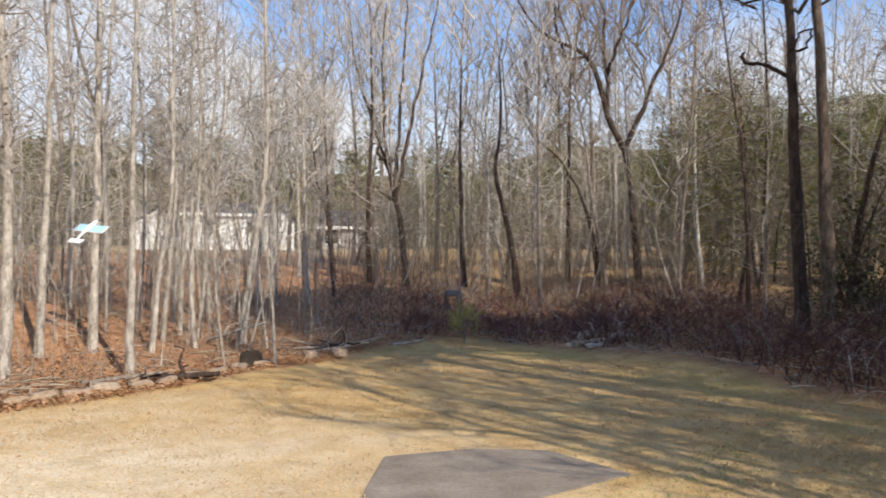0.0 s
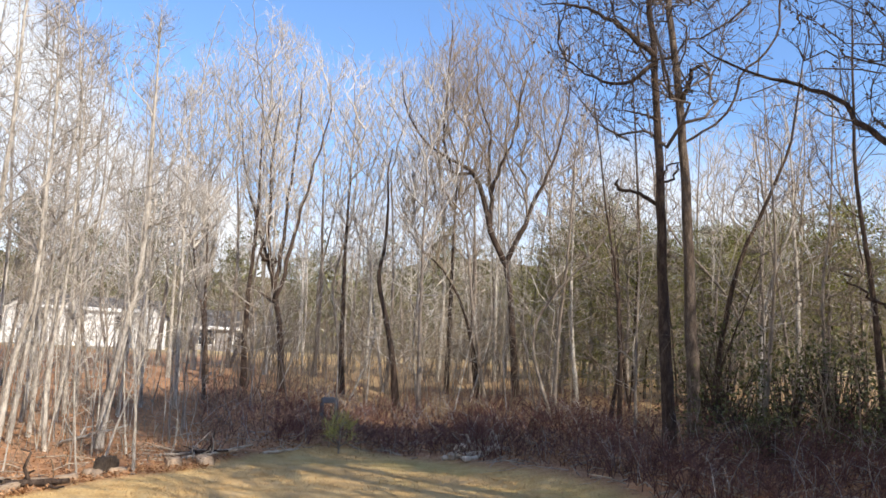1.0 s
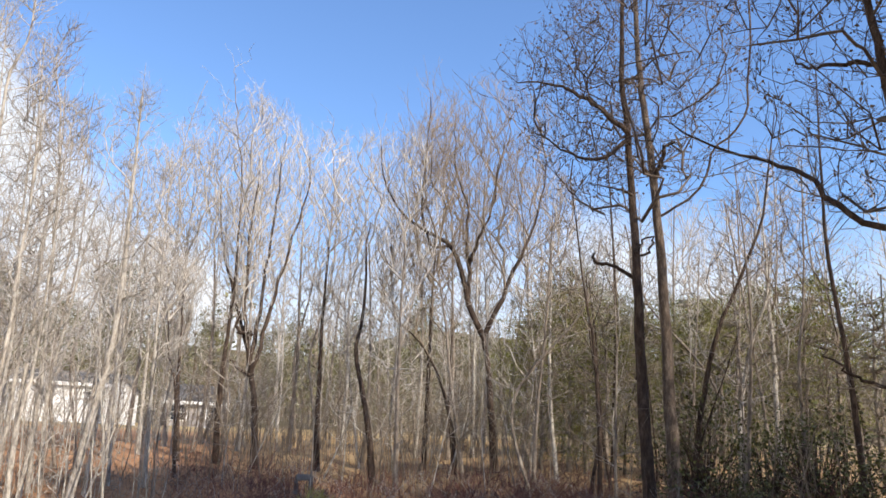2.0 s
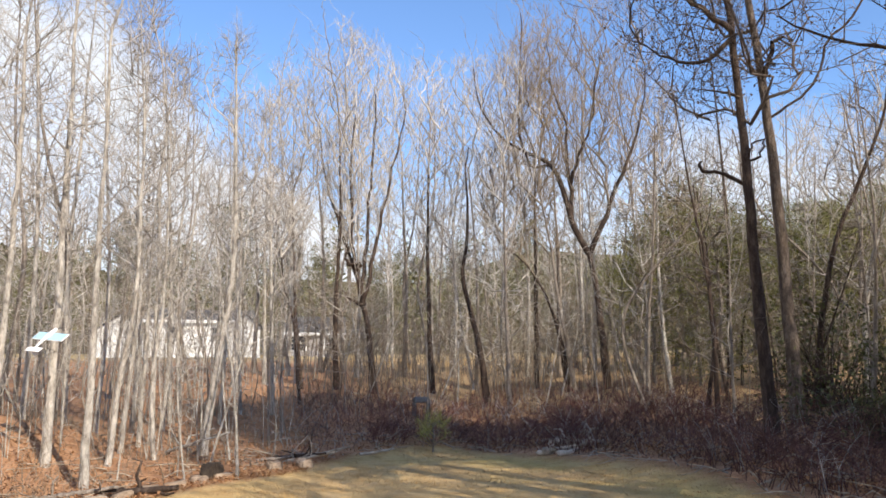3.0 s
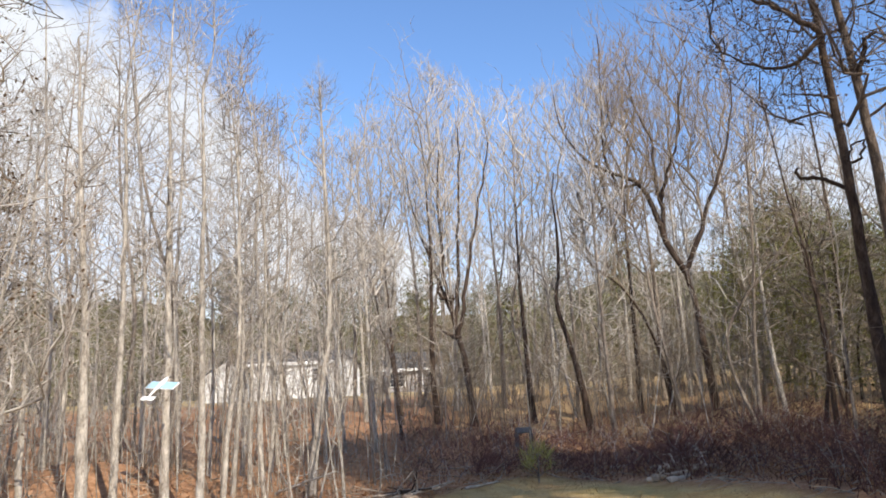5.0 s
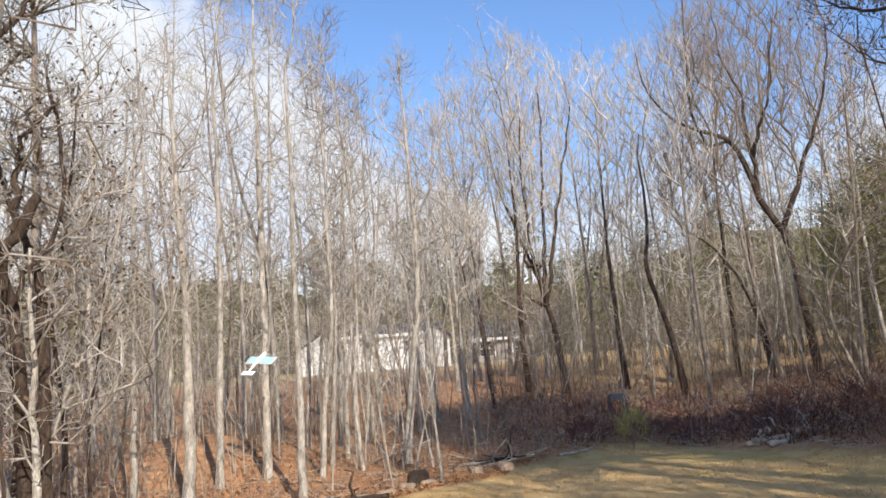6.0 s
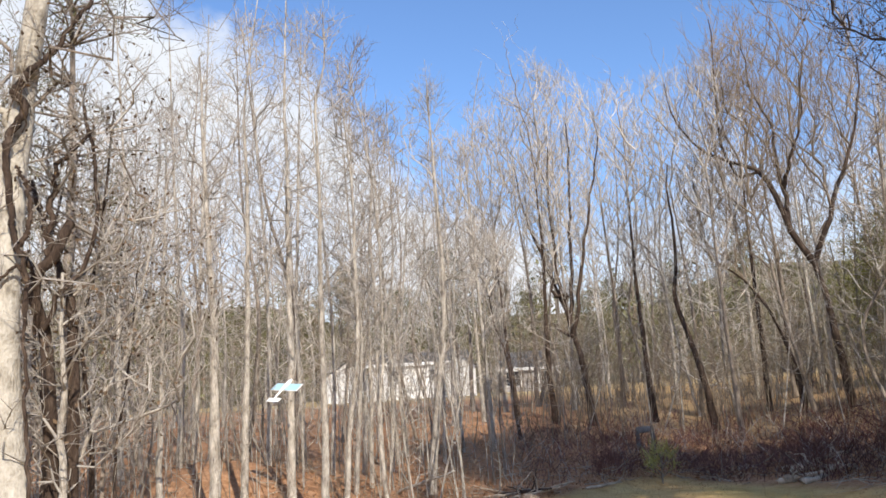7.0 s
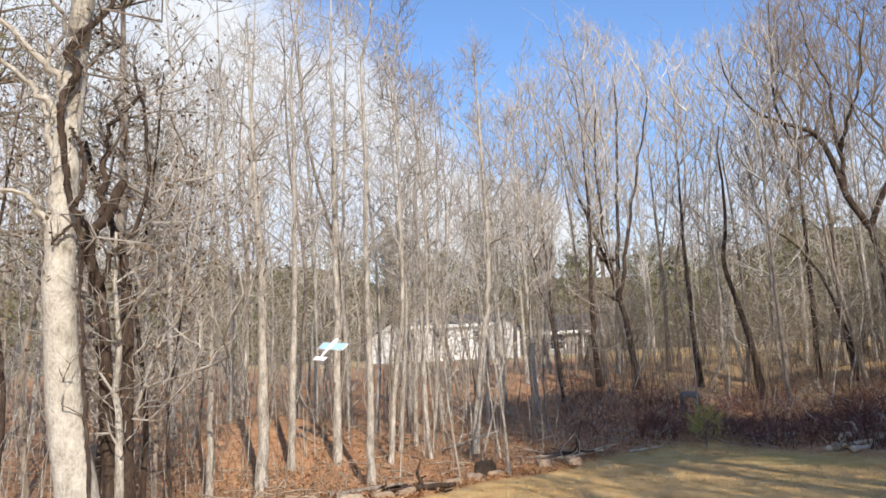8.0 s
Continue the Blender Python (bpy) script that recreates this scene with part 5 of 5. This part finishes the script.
def far_woods():
    """Distant woodland as one growth of stems and twigs."""
    rng = np.random.default_rng(900)
    tb = Tubes()
    for _ in range(350):
        az, d = rng.uniform(-62, 62), rng.uniform(70, 280)
        b = np.array(spot(az, d))
        h = rng.uniform(8.5, 13)
        lean = rng.normal(0, 0.3, 2)
        pts = [b + np.array([lean[0] * s, lean[1] * s, h * s]) for s in (0, 0.35, 0.7, 1.0)]
        tb.tube(pts, [0.16, 0.13, 0.08, 0.03], 3)
        for _ in range(22):
            s = rng.uniform(0.3, 0.98)
            q = b + np.array([lean[0] * s, lean[1] * s, h * s])
            a, ln = rng.uniform(0, 6.283), rng.uniform(0.9, 2.4)
            e = q + np.array([math.cos(a) * 0.55, math.sin(a) * 0.55, 0.8]) * ln
            tb.tube([q, (q + e) / 2 + rng.normal(0, 0.12, 3), e], [0.06, 0.05, 0.03], 3)
            for _ in range(2):
                g = q + (e - q) * rng.uniform(0.3, 1)
                tb.tube([g, g + np.array([rng.normal(0, 0.4), rng.normal(0, 0.4), rng.uniform(0.2, 0.9)])], [0.045, 0.03], 3)
    return tagged(part("far_woods", tb, M_TWIGM), "hazy grey-brown bare woodland in the distance", "woods", kind="stuff")


far_woods()


def far_evergreens():
    """Distant olive conifers among the bare woods, ragged crowns in one growth."""
    rng = np.random.default_rng(930)
    tb = Tubes()
    for _ in range(270):
        az, d = rng.uniform(-62, 62), rng.uniform(76, 290)
        b = np.array(spot(az, d))
        h = rng.uniform(7, 15)
        n = 26
        s = rng.uniform(0.1, 1, n)
        a = rng.uniform(0, 6.283, n)
        r = (1 - s) ** 0.6 * h * 0.28 * rng.uniform(0.3, 1.1, n)
        tips = b + np.stack([np.cos(a) * r, np.sin(a) * r, s * h], -1)
        leaf_quads(tb, rng, tips, 0.8, 9, 0.75, 0.6, 0.4, 0.2)
    return tagged(part("far_evergreens", tb, M_PINE), "olive-green conifers on the distant hillside", "woods", kind="stuff")


far_evergreens()


def litter():
    """Fallen leaves on the bank and wood floor."""
    rng = np.random.default_rng(910)
    tb = Tubes()
    n = 42000
    az = rng.uniform(-56, 42, n)
    d = lawn_edge(az) + rng.exponential(3.6, n) - 0.1
    d[:180] = lawn_edge(az[:180]) - rng.exponential(1.2, 180)
    front = (np.arange(n) > 600) & (np.arange(n) < 4200)
    az[front] = rng.uniform(-45, -7, front.sum())
    d[front] = lawn_edge(az[front]) - rng.uniform(0.1, 0.6, front.sum())
    d[az > 4] += 0.9
    d = np.maximum(d, 4.0)
    x, y = d * np.sin(np.radians(az)), d * np.cos(np.radians(az))
    z = ground_z(x, y) + rng.uniform(0.0, 0.07, n)
    p = np.stack([x, y, z], -1)
    a = rng.normal(0, 1, (n, 3)) * np.array([1, 1, 0.35])
    a /= np.linalg.norm(a, axis=1)[:, None]
    b = np.cross(a, np.array([0, 0, 1.0]) + rng.normal(0, 0.35, (n, 3)))
    b /= np.linalg.norm(b, axis=1)[:, None]
    ln = rng.uniform(0.014, 0.034, (n, 1))
    q = np.stack([p - a * ln, p - b * ln * 0.6 + [0, 0, 0.012], p + a * ln, p + b * ln * 0.6 + [0, 0, 0.012]], 1)
    tb.add(q.reshape(-1, 3), np.arange(n * 4).reshape(-1, 4))
    return tagged(part("leaf_litter", tb, M_LEAF), "rust-brown fallen leaves over the bank", "leaves", kind="stuff")


litter()


def turf(name, label, mat, n, seed, keep):
    """Short winter grass blades on the lawn."""
    rng = np.random.default_rng(seed)
    tb = Tubes()
    az = rng.uniform(-48, 42, n)
    d = 3.5 + (lawn_edge(az) + 0.3 - 3.5) * np.sqrt(rng.uniform(0, 1, n))
    x, y = d * np.sin(np.radians(az)), d * np.cos(np.radians(az))
    m = np.array([keep(px, py, noise.noise((px * 0.45, py * 0.45, 3))) for px, py in zip(x, y)])
    x, y = x[m], y[m]
    n = len(x)
    p = np.stack([x, y, ground_z(x, y) - 0.005], -1)
    h = rng.uniform(0.012, 0.04, (n, 1))
    tip = p + np.concatenate([rng.normal(0, 0.03, (n, 2)), h], 1)
    w = rng.normal(0, 1, (n, 3)) * np.array([1, 1, 0])
    w = w / np.linalg.norm(w, axis=1)[:, None] * 0.004
    q = np.stack([p - w, p + w, tip + w * 0.3, tip - w * 0.3], 1)
    tb.add(q.reshape(-1, 3), np.arange(n * 4).reshape(-1, 4))
    return tagged(part(name, tb, mat), label, "grass", kind="stuff")


def off_pad(x, y):
    return not (-0.5 < x < 1.3 and 4.5 < y < 7.0 - max(0, x - 0.8) and y > 4.8 + (x + 0.1) * 1.05)


turf("dry_grass", "short straw-coloured dormant grass", M_STRAW, 80000, 920, lambda x, y, k: off_pad(x, y))
turf("green_grass", "patches of green winter grass", M_GREEN, 9000, 921, lambda x, y, k: off_pad(x, y) and k > 0.5)
turf("green_grass", "green grass beside the concrete slab", M_GREEN, 60000, 922, lambda x, y, k: 0.0 < x < 2.6 and -0.9 - 0.4 * k < y - 4.85 - 1.0 * x < -0.02 and k > -0.35)


# ---- things on the lawn edge ----
def stone_mesh(name, size, seed, mat, rough=0.12, cuts=2):
    """An uneven stone or block with rounded, chipped edges."""
    bm = box(*size, (0, 0, size[2] / 2), min(size) * 0.12)
    bmesh.ops.subdivide_edges(bm, edges=bm.edges[:], cuts=cuts, use_grid_fill=True)
    for v in bm.verts:
        v.co += noise.noise_vector(v.co * 6 + Vector((seed * 3.1, 0, 0))) * rough * min(size)
    me = bpy.data.meshes.new(name)
    bm.to_mesh(me)
    bm.free()
    me.materials.append(mat)
    me.polygons.foreach_set("use_smooth", np.ones(len(me.polygons), dtype=bool))
    return me


block_meshes = [stone_mesh("edging_block", (0.25 + 0.05 * (i % 3), 0.17, 0.15 + 0.02 * (i % 2)), i, M_BLOCK, 0.2) for i in range(5)]
border_rng = random.Random(8)
az = -38.0
count = 0
while az < -11.5:
    d = float(lawn_edge(az)) - 0.12
    p = spot(az, d)
    q = spot(az + 0.5, float(lawn_edge(az + 0.5)) - 0.12)
    turn = math.degrees(math.atan2(q.y - p.y, q.x - p.x))
    ob = new("edging_block", block_meshes[count % 5])
    ob.matrix_world = pose(p.x, p.y, p.z - 0.05, border_rng.uniform(-6, 6), border_rng.uniform(-5, 5), turn + border_rng.uniform(-7, 7))
    tagged(ob, "tan concrete edging block along the lawn border", "edging block", "border blocks")
    count += 1
    gap = border_rng.choice([0.0, 0.0, 0.02, 0.04, 0.1])
    az += math.degrees((0.31 + gap) / d)

for az, d, size, mat, label in (
    (-13.3, 13.3, (0.34, 0.24, 0.27), M_DROCK, "dark weathered stump end behind the border blocks"),
    (-9.3, 14.15, (0.34, 0.22, 0.17), M_BLOCK, "large tan edging boulder at the lawn corner"),
    (-7.4, 14.4, (0.30, 0.2, 0.15), M_BLOCK, "tan boulder beside the brush pile"),
    # a piece of pale broken wood, given the stone shape
    (9.3, 15.9, (0.28, 0.20, 0.14), M_ROCK, "pale mossy boulder at the brush edge"),
    (-22.6, 11.05, (0.30, 0.22, 0.17), M_ROCK, "grey field stone in the border"),
):
    p = spot(az, d)
    ob = new("stone", stone_mesh("stone", size, az, mat, 0.3, 3))
    ob.matrix_world = pose(p.x, p.y, p.z - 0.03, 0, 0, az * 7)
    tagged(ob, label, "stone", "border stones")


def fallen_log(az, d, length, r, heading_deg, tilt, mat, label, seed, kids=4):
    """A dead log or broken limb lying on the ground with stubs of branches."""
    rng = np.random.default_rng(seed)
    p = spot(az, d)
    thing = new("fallen_log")
    thing.matrix_world = pose(p.x, p.y, p.z + r * 0.7, 0, 0, heading_deg)
    path = curve_points([(0, 0, 0), (length * 0.4, rng.normal(0, 0.1), length * 0.4 * math.sin(radians(tilt))), (length, rng.normal(0, 0.2), length * math.sin(radians(tilt)))], 12, rng, 0.02)
    tb = Tubes()
    tb.tube(path, np.linspace(r, r * 0.5, 13), 8, 0.06, rng)
    part("trunk", tb, mat, thing)
    for _ in range(kids):
        b = Tubes()
        i = int(rng.integers(3, 12))
        way = norm(rng.normal(0, 1, 3) + np.array([0.5, 0, 0.6])) * length * rng.uniform(0.2, 0.42)
        b.tube([path[i], path[i] + way * 0.4 + rng.normal(0, 0.03, 3), path[i] + way * 0.75 + rng.normal(0, 0.04, 3), path[i] + way], np.array([0.4, 0.33, 0.26, 0.15]) * r, 5)
        part("branch", b, mat, thing)
    return tagged(thing, label, "log", "fallen wood")


fallen_log(-8.8, 14.6, 0.9, 0.035, 22, 9, M_LOG, "bleached broken limb on a brush pile", 1000)
fallen_log(-9.6, 14.9, 1.0, 0.04, -8, 6, M_DARK, "dark dead limb on a brush pile", 1001)
fallen_log(-7.6, 14.9, 0.8, 0.03, 30, 14, M_LOG, "pale dead stick on a brush pile", 1002)
fallen_log(-10.5, 14.7, 0.9, 0.035, 35, 5, M_GREY, "grey dead limb beside pale boulders", 1003)
fallen_log(6.2, 18.0, 1.9, 0.06, 8, 3, M_LOG, "bleached log in shaded brambles", 1004)
fallen_log(9.6, 16.6, 1.3, 0.09, -50, 4, M_LOG, "pale rotting log end at the lawn edge", 1005)
fallen_log(9.9, 15.4, 0.8, 0.07, 35, 8, M_LOG, "pale split log chunk at the brush edge", 1011, 2)
fallen_log(8.6, 15.9, 0.9, 0.06, -20, 12, M_LOG, "pale split log chunk at the brush edge", 1012, 2)
fallen_log(8.8, 17.0, 1.4, 0.05, -35, 14, M_LOG, "pale broken branch in brambles", 1006)
fallen_log(-20.6, 11.9, 1.05, 0.07, 22, 3, M_DARK, "dark log lying behind the border blocks", 1007)
fallen_log(-24.0, 11.8, 1.0, 0.045, 30, 6, M_GREY, "grey dead limb on leaf litter", 1008)
fallen_log(-3.6, 15.4, 0.7, 0.035, 14, 5, M_LOG, "pale limb lying at the lawn edge", 1009)
fallen_log(-16.2, 15.0, 1.2, 0.035, -25, 18, M_PALE, "pale crooked dead branch on the bank", 1010)

# the young yellow-green pine at the end of the lawn
rng_p = np.random.default_rng(620)
tuft = new("pine_seedling")
p = spot(1.4, 16.6)
tuft.matrix_world = pose(p.x, p.y, p.z)
stem, needles = Tubes(), Tubes()
stem.tube([(0, 0, -0.03), (0.02, 0, 0.3), (0, 0.02, 0.6)], [0.02, 0.014, 0.006], 6)
tips = []
for i in range(26):
    a, z0 = rng_p.uniform(0, 6.283), rng_p.uniform(0.05, 0.5)
    rr = 0.34 * (1 - z0 / 0.8)
    tip = np.array([math.cos(a) * rr, math.sin(a) * rr, z0 + 0.18])
    stem.tube([(0, 0, z0), tip], [0.007, 0.004], 3)
    tips.append(tip)
leaf_quads(needles, rng_p, tips, 0.24, 13, 0.04, 1.0, 1.2, 0.03)
part("stem", stem, M_GREY, tuft)
part("needles", needles, M_YELLOW, tuft, "yellow-green needle tufts")
tagged(tuft, "small yellow-green pine seedling at the lawn end", "young pine")

# a small weathered stand in the shade
p = spot(0.6, 20.6)
stand = new("feeder_stand")
stand.matrix_world = pose(p.x, p.y, p.z, 0, 0, 12)
stand.scale = (0.9, 0.9, 0.9)
part("tray", box(0.42, 0.3, 0.16, (0, 0, 0.5), 0.03), M_FEED, stand)
for sx in (-0.2, 0.2):
    for sy in (-0.13, 0.13):
        part("leg", box(0.045, 0.045, 0.46, (sx, sy, 0.2), 0.005), M_FEED, stand)
tagged(stand, "grey weathered wooden stand in shaded brambles", "stand")


def slab(name, corners, thick, mat, label):
    bm = bmesh.new()
    vs = [bm.verts.new((x, y, -0.12)) for x, y in corners]
    f = bm.faces.new(vs)
    up = bmesh.ops.extrude_face_region(bm, geom=[f])
    bmesh.ops.translate(bm, vec=(0, 0, 0.12 + thick), verts=[v for v in up["geom"] if isinstance(v, bmesh.types.BMVert)])
    bmesh.ops.bevel(bm, geom=[e for e in bm.edges if min(v.co.z for v in e.verts) > 0], offset=0.006, segments=2, affect="EDGES")
    return tagged(part(name, bm, mat), label, "slab", kind="structure")


slab("pavement", [(-0.64, 4.6), (-0.1, 4.75), (0.63, 5.6), (1.45, 6.3), (0.9, 7.1), (0.25, 7.15), (-0.5, 6.85)], 0.012, M_PAD, "worn grey-brown concrete slab set in the lawn")


# ---- houses beyond the woods ----
def gable_house(x, y, z, turn, length, depth, wall_h, roof_h, wall_mat, windows, label, seed, name="house"):
    thing = new(name)
    thing.matrix_world = pose(x, y, z, 0, 0, turn)
    bm = box(length, depth, wall_h + 0.8, (0, 0, wall_h / 2 - 0.4))
    part("wall", bm, wall_mat, thing)
    # clapboard lines
    for i in range(int(wall_h / 0.22)):
        part("siding_board", box(length + 0.03, 0.02, 0.2, (0, -depth / 2 - 0.008, 0.12 + i * 0.22), 0.004), wall_mat, thing)
    o = 0.35
    bm = bmesh.new()
    l, d2 = length / 2 + o, depth / 2 + o
    low = wall_h - 0.1
    a = [bm.verts.new(c) for c in ((-l, -d2, low), (l, -d2, low), (l, 0, wall_h + roof_h), (-l, 0, wall_h + roof_h), (-l, d2, low), (l, d2, low))]
    bm.faces.new((a[0], a[1], a[2], a[3]))
    bm.faces.new((a[3], a[2], a[5], a[4]))
    bmesh.ops.solidify(bm, geom=bm.faces[:], thickness=0.14)
    part("roof", bm, M_ROOF, thing)
    for sx in (-1, 1):
        bm = bmesh.new()
        t = [bm.verts.new((sx * (length / 2), yy, zz)) for yy, zz in ((-depth / 2, wall_h - 0.05), (depth / 2, wall_h - 0.05), (0, wall_h + roof_h - 0.15))]
        f = bm.faces.new(t)
        up = bmesh.ops.extrude_face_region(bm, geom=[f])
        bmesh.ops.translate(bm, vec=(-sx * 0.1, 0, 0), verts=[v for v in up["geom"] if isinstance(v, bmesh.types.BMVert)])
        part("gable", bm, wall_mat, thing)
    part("fascia", box(length + 2 * o, 0.04, 0.22, (0, -d2 - 0.02, low - 0.04), 0.005), M_SIDING, thing)
    for wx, wz, ww, wh in windows:
        win = part("window", box(ww + 0.16, 0.06, wh + 0.16, (wx, -depth / 2 - 0.04, wz), 0.01), M_SIDING, thing)
        for k in (-1, 1):
            part("pane", box(ww - 0.04, 0.02, wh / 2 - 0.05, (wx, -depth / 2 - 0.075, wz + k * wh / 4)), M_GLASSD, win)
    return tagged(thing, label, "house")


h1 = spot(-14.4, 68)
gable_house(h1.x, h1.y, 3.3, 14.4, 7.6, 6, 2.4, 1.0, M_SIDING, [(-1.9, 1.4, 0.5, 0.9), (1.0, 1.35, 0.5, 0.9), (2.7, 1.4, 0.5, 0.8)], "white single-storey house with a grey roof behind bare trees", 1)
h2 = spot(-19.4, 66)
gable_house(h2.x, h2.y, 2.3, 19.4 - 90, 5, 3.2, 2.5, 1.2, M_PALEW, [], "small white gabled wing with a grey roof", 2, "outbuilding")
h4 = spot(-11.5, 66.5)
gable_house(h4.x, h4.y, 3.2, 11.5 - 90, 4, 2.3, 2.0, 1.0, M_PALEW, [], "white gabled porch beside a long house", 4, "porch")
h3 = spot(-6.8, 72)
gable_house(h3.x, h3.y, 2.7, 6.8, 4.6, 5, 2.3, 1.5, M_BRICKW, [(-1.3, 1.4, 1.2, 1.2), (1.3, 1.4, 0.9, 1.0)], "grey shed with pale trim beyond the trees", 3, "shed")


# ---- model aeroplane over the bank ----
def aeroplane(where, turn):
    thing = new("model_aeroplane")
    thing.matrix_world = Matrix.Translation(where) @ turn @ Matrix.Diagonal((0.66, 0.66, 0.66, 1))
    body = Tubes()
    xs = np.array([-0.42, -0.3, -0.1, 0.1, 0.22, 0.3, 0.33])
    body.tube(np.stack([xs, xs * 0, [0.02, 0.015, 0, 0, 0, 0, 0]], -1), [0.014, 0.02, 0.035, 0.05, 0.048, 0.036, 0.02], 10)
    part("fuselage", body, M_FOAM, thing)

    def wing(span, chord, x, z, thick, name, mat):
        bm = box(chord, span, thick, (x, 0, z), thick * 0.42)
        return part(name, bm, mat, thing)

    wing(0.86, 0.26, 0.10, 0.05, 0.02, "wing", M_FOAM)
    part("wing_underside", box(0.23, 0.82, 0.004, (0.10, 0, 0.037), 0.001), M_BLUEF, thing, "pale blue underside panel")
    wing(0.40, 0.14, -0.38, 0.03, 0.012, "tailplane", M_FOAM)
    part("fin", box(0.12, 0.012, 0.15, (-0.39, 0, 0.10), 0.004), M_FOAM, thing)
    part("propeller", box(0.01, 0.2, 0.02, (0.34, 0, 0), 0.004), M_BLACK, thing, "black propeller")
    return tagged(thing, "white foam model aeroplane banking in flight above the bank", "model plane")


plane_way = heading(-23.75, 2.35)
ahead = Vector((plane_way.x, plane_way.y, 0)).normalized()
right = Vector((ahead.y, -ahead.x, 0))
nose = (right * 0.55 + ahead * 0.45 + Vector((0, 0, 0.55))).normalized()
span = (right * 0.45 + ahead * -0.75 + Vector((0, 0, -0.22))).normalized()
top_side = nose.cross(span).normalized()
span = top_side.cross(nose).normalized()
aeroplane(Vector((0, 0, EYE)) + plane_way * 12.8, Matrix((nose, span, top_side)).transposed().to_4x4())
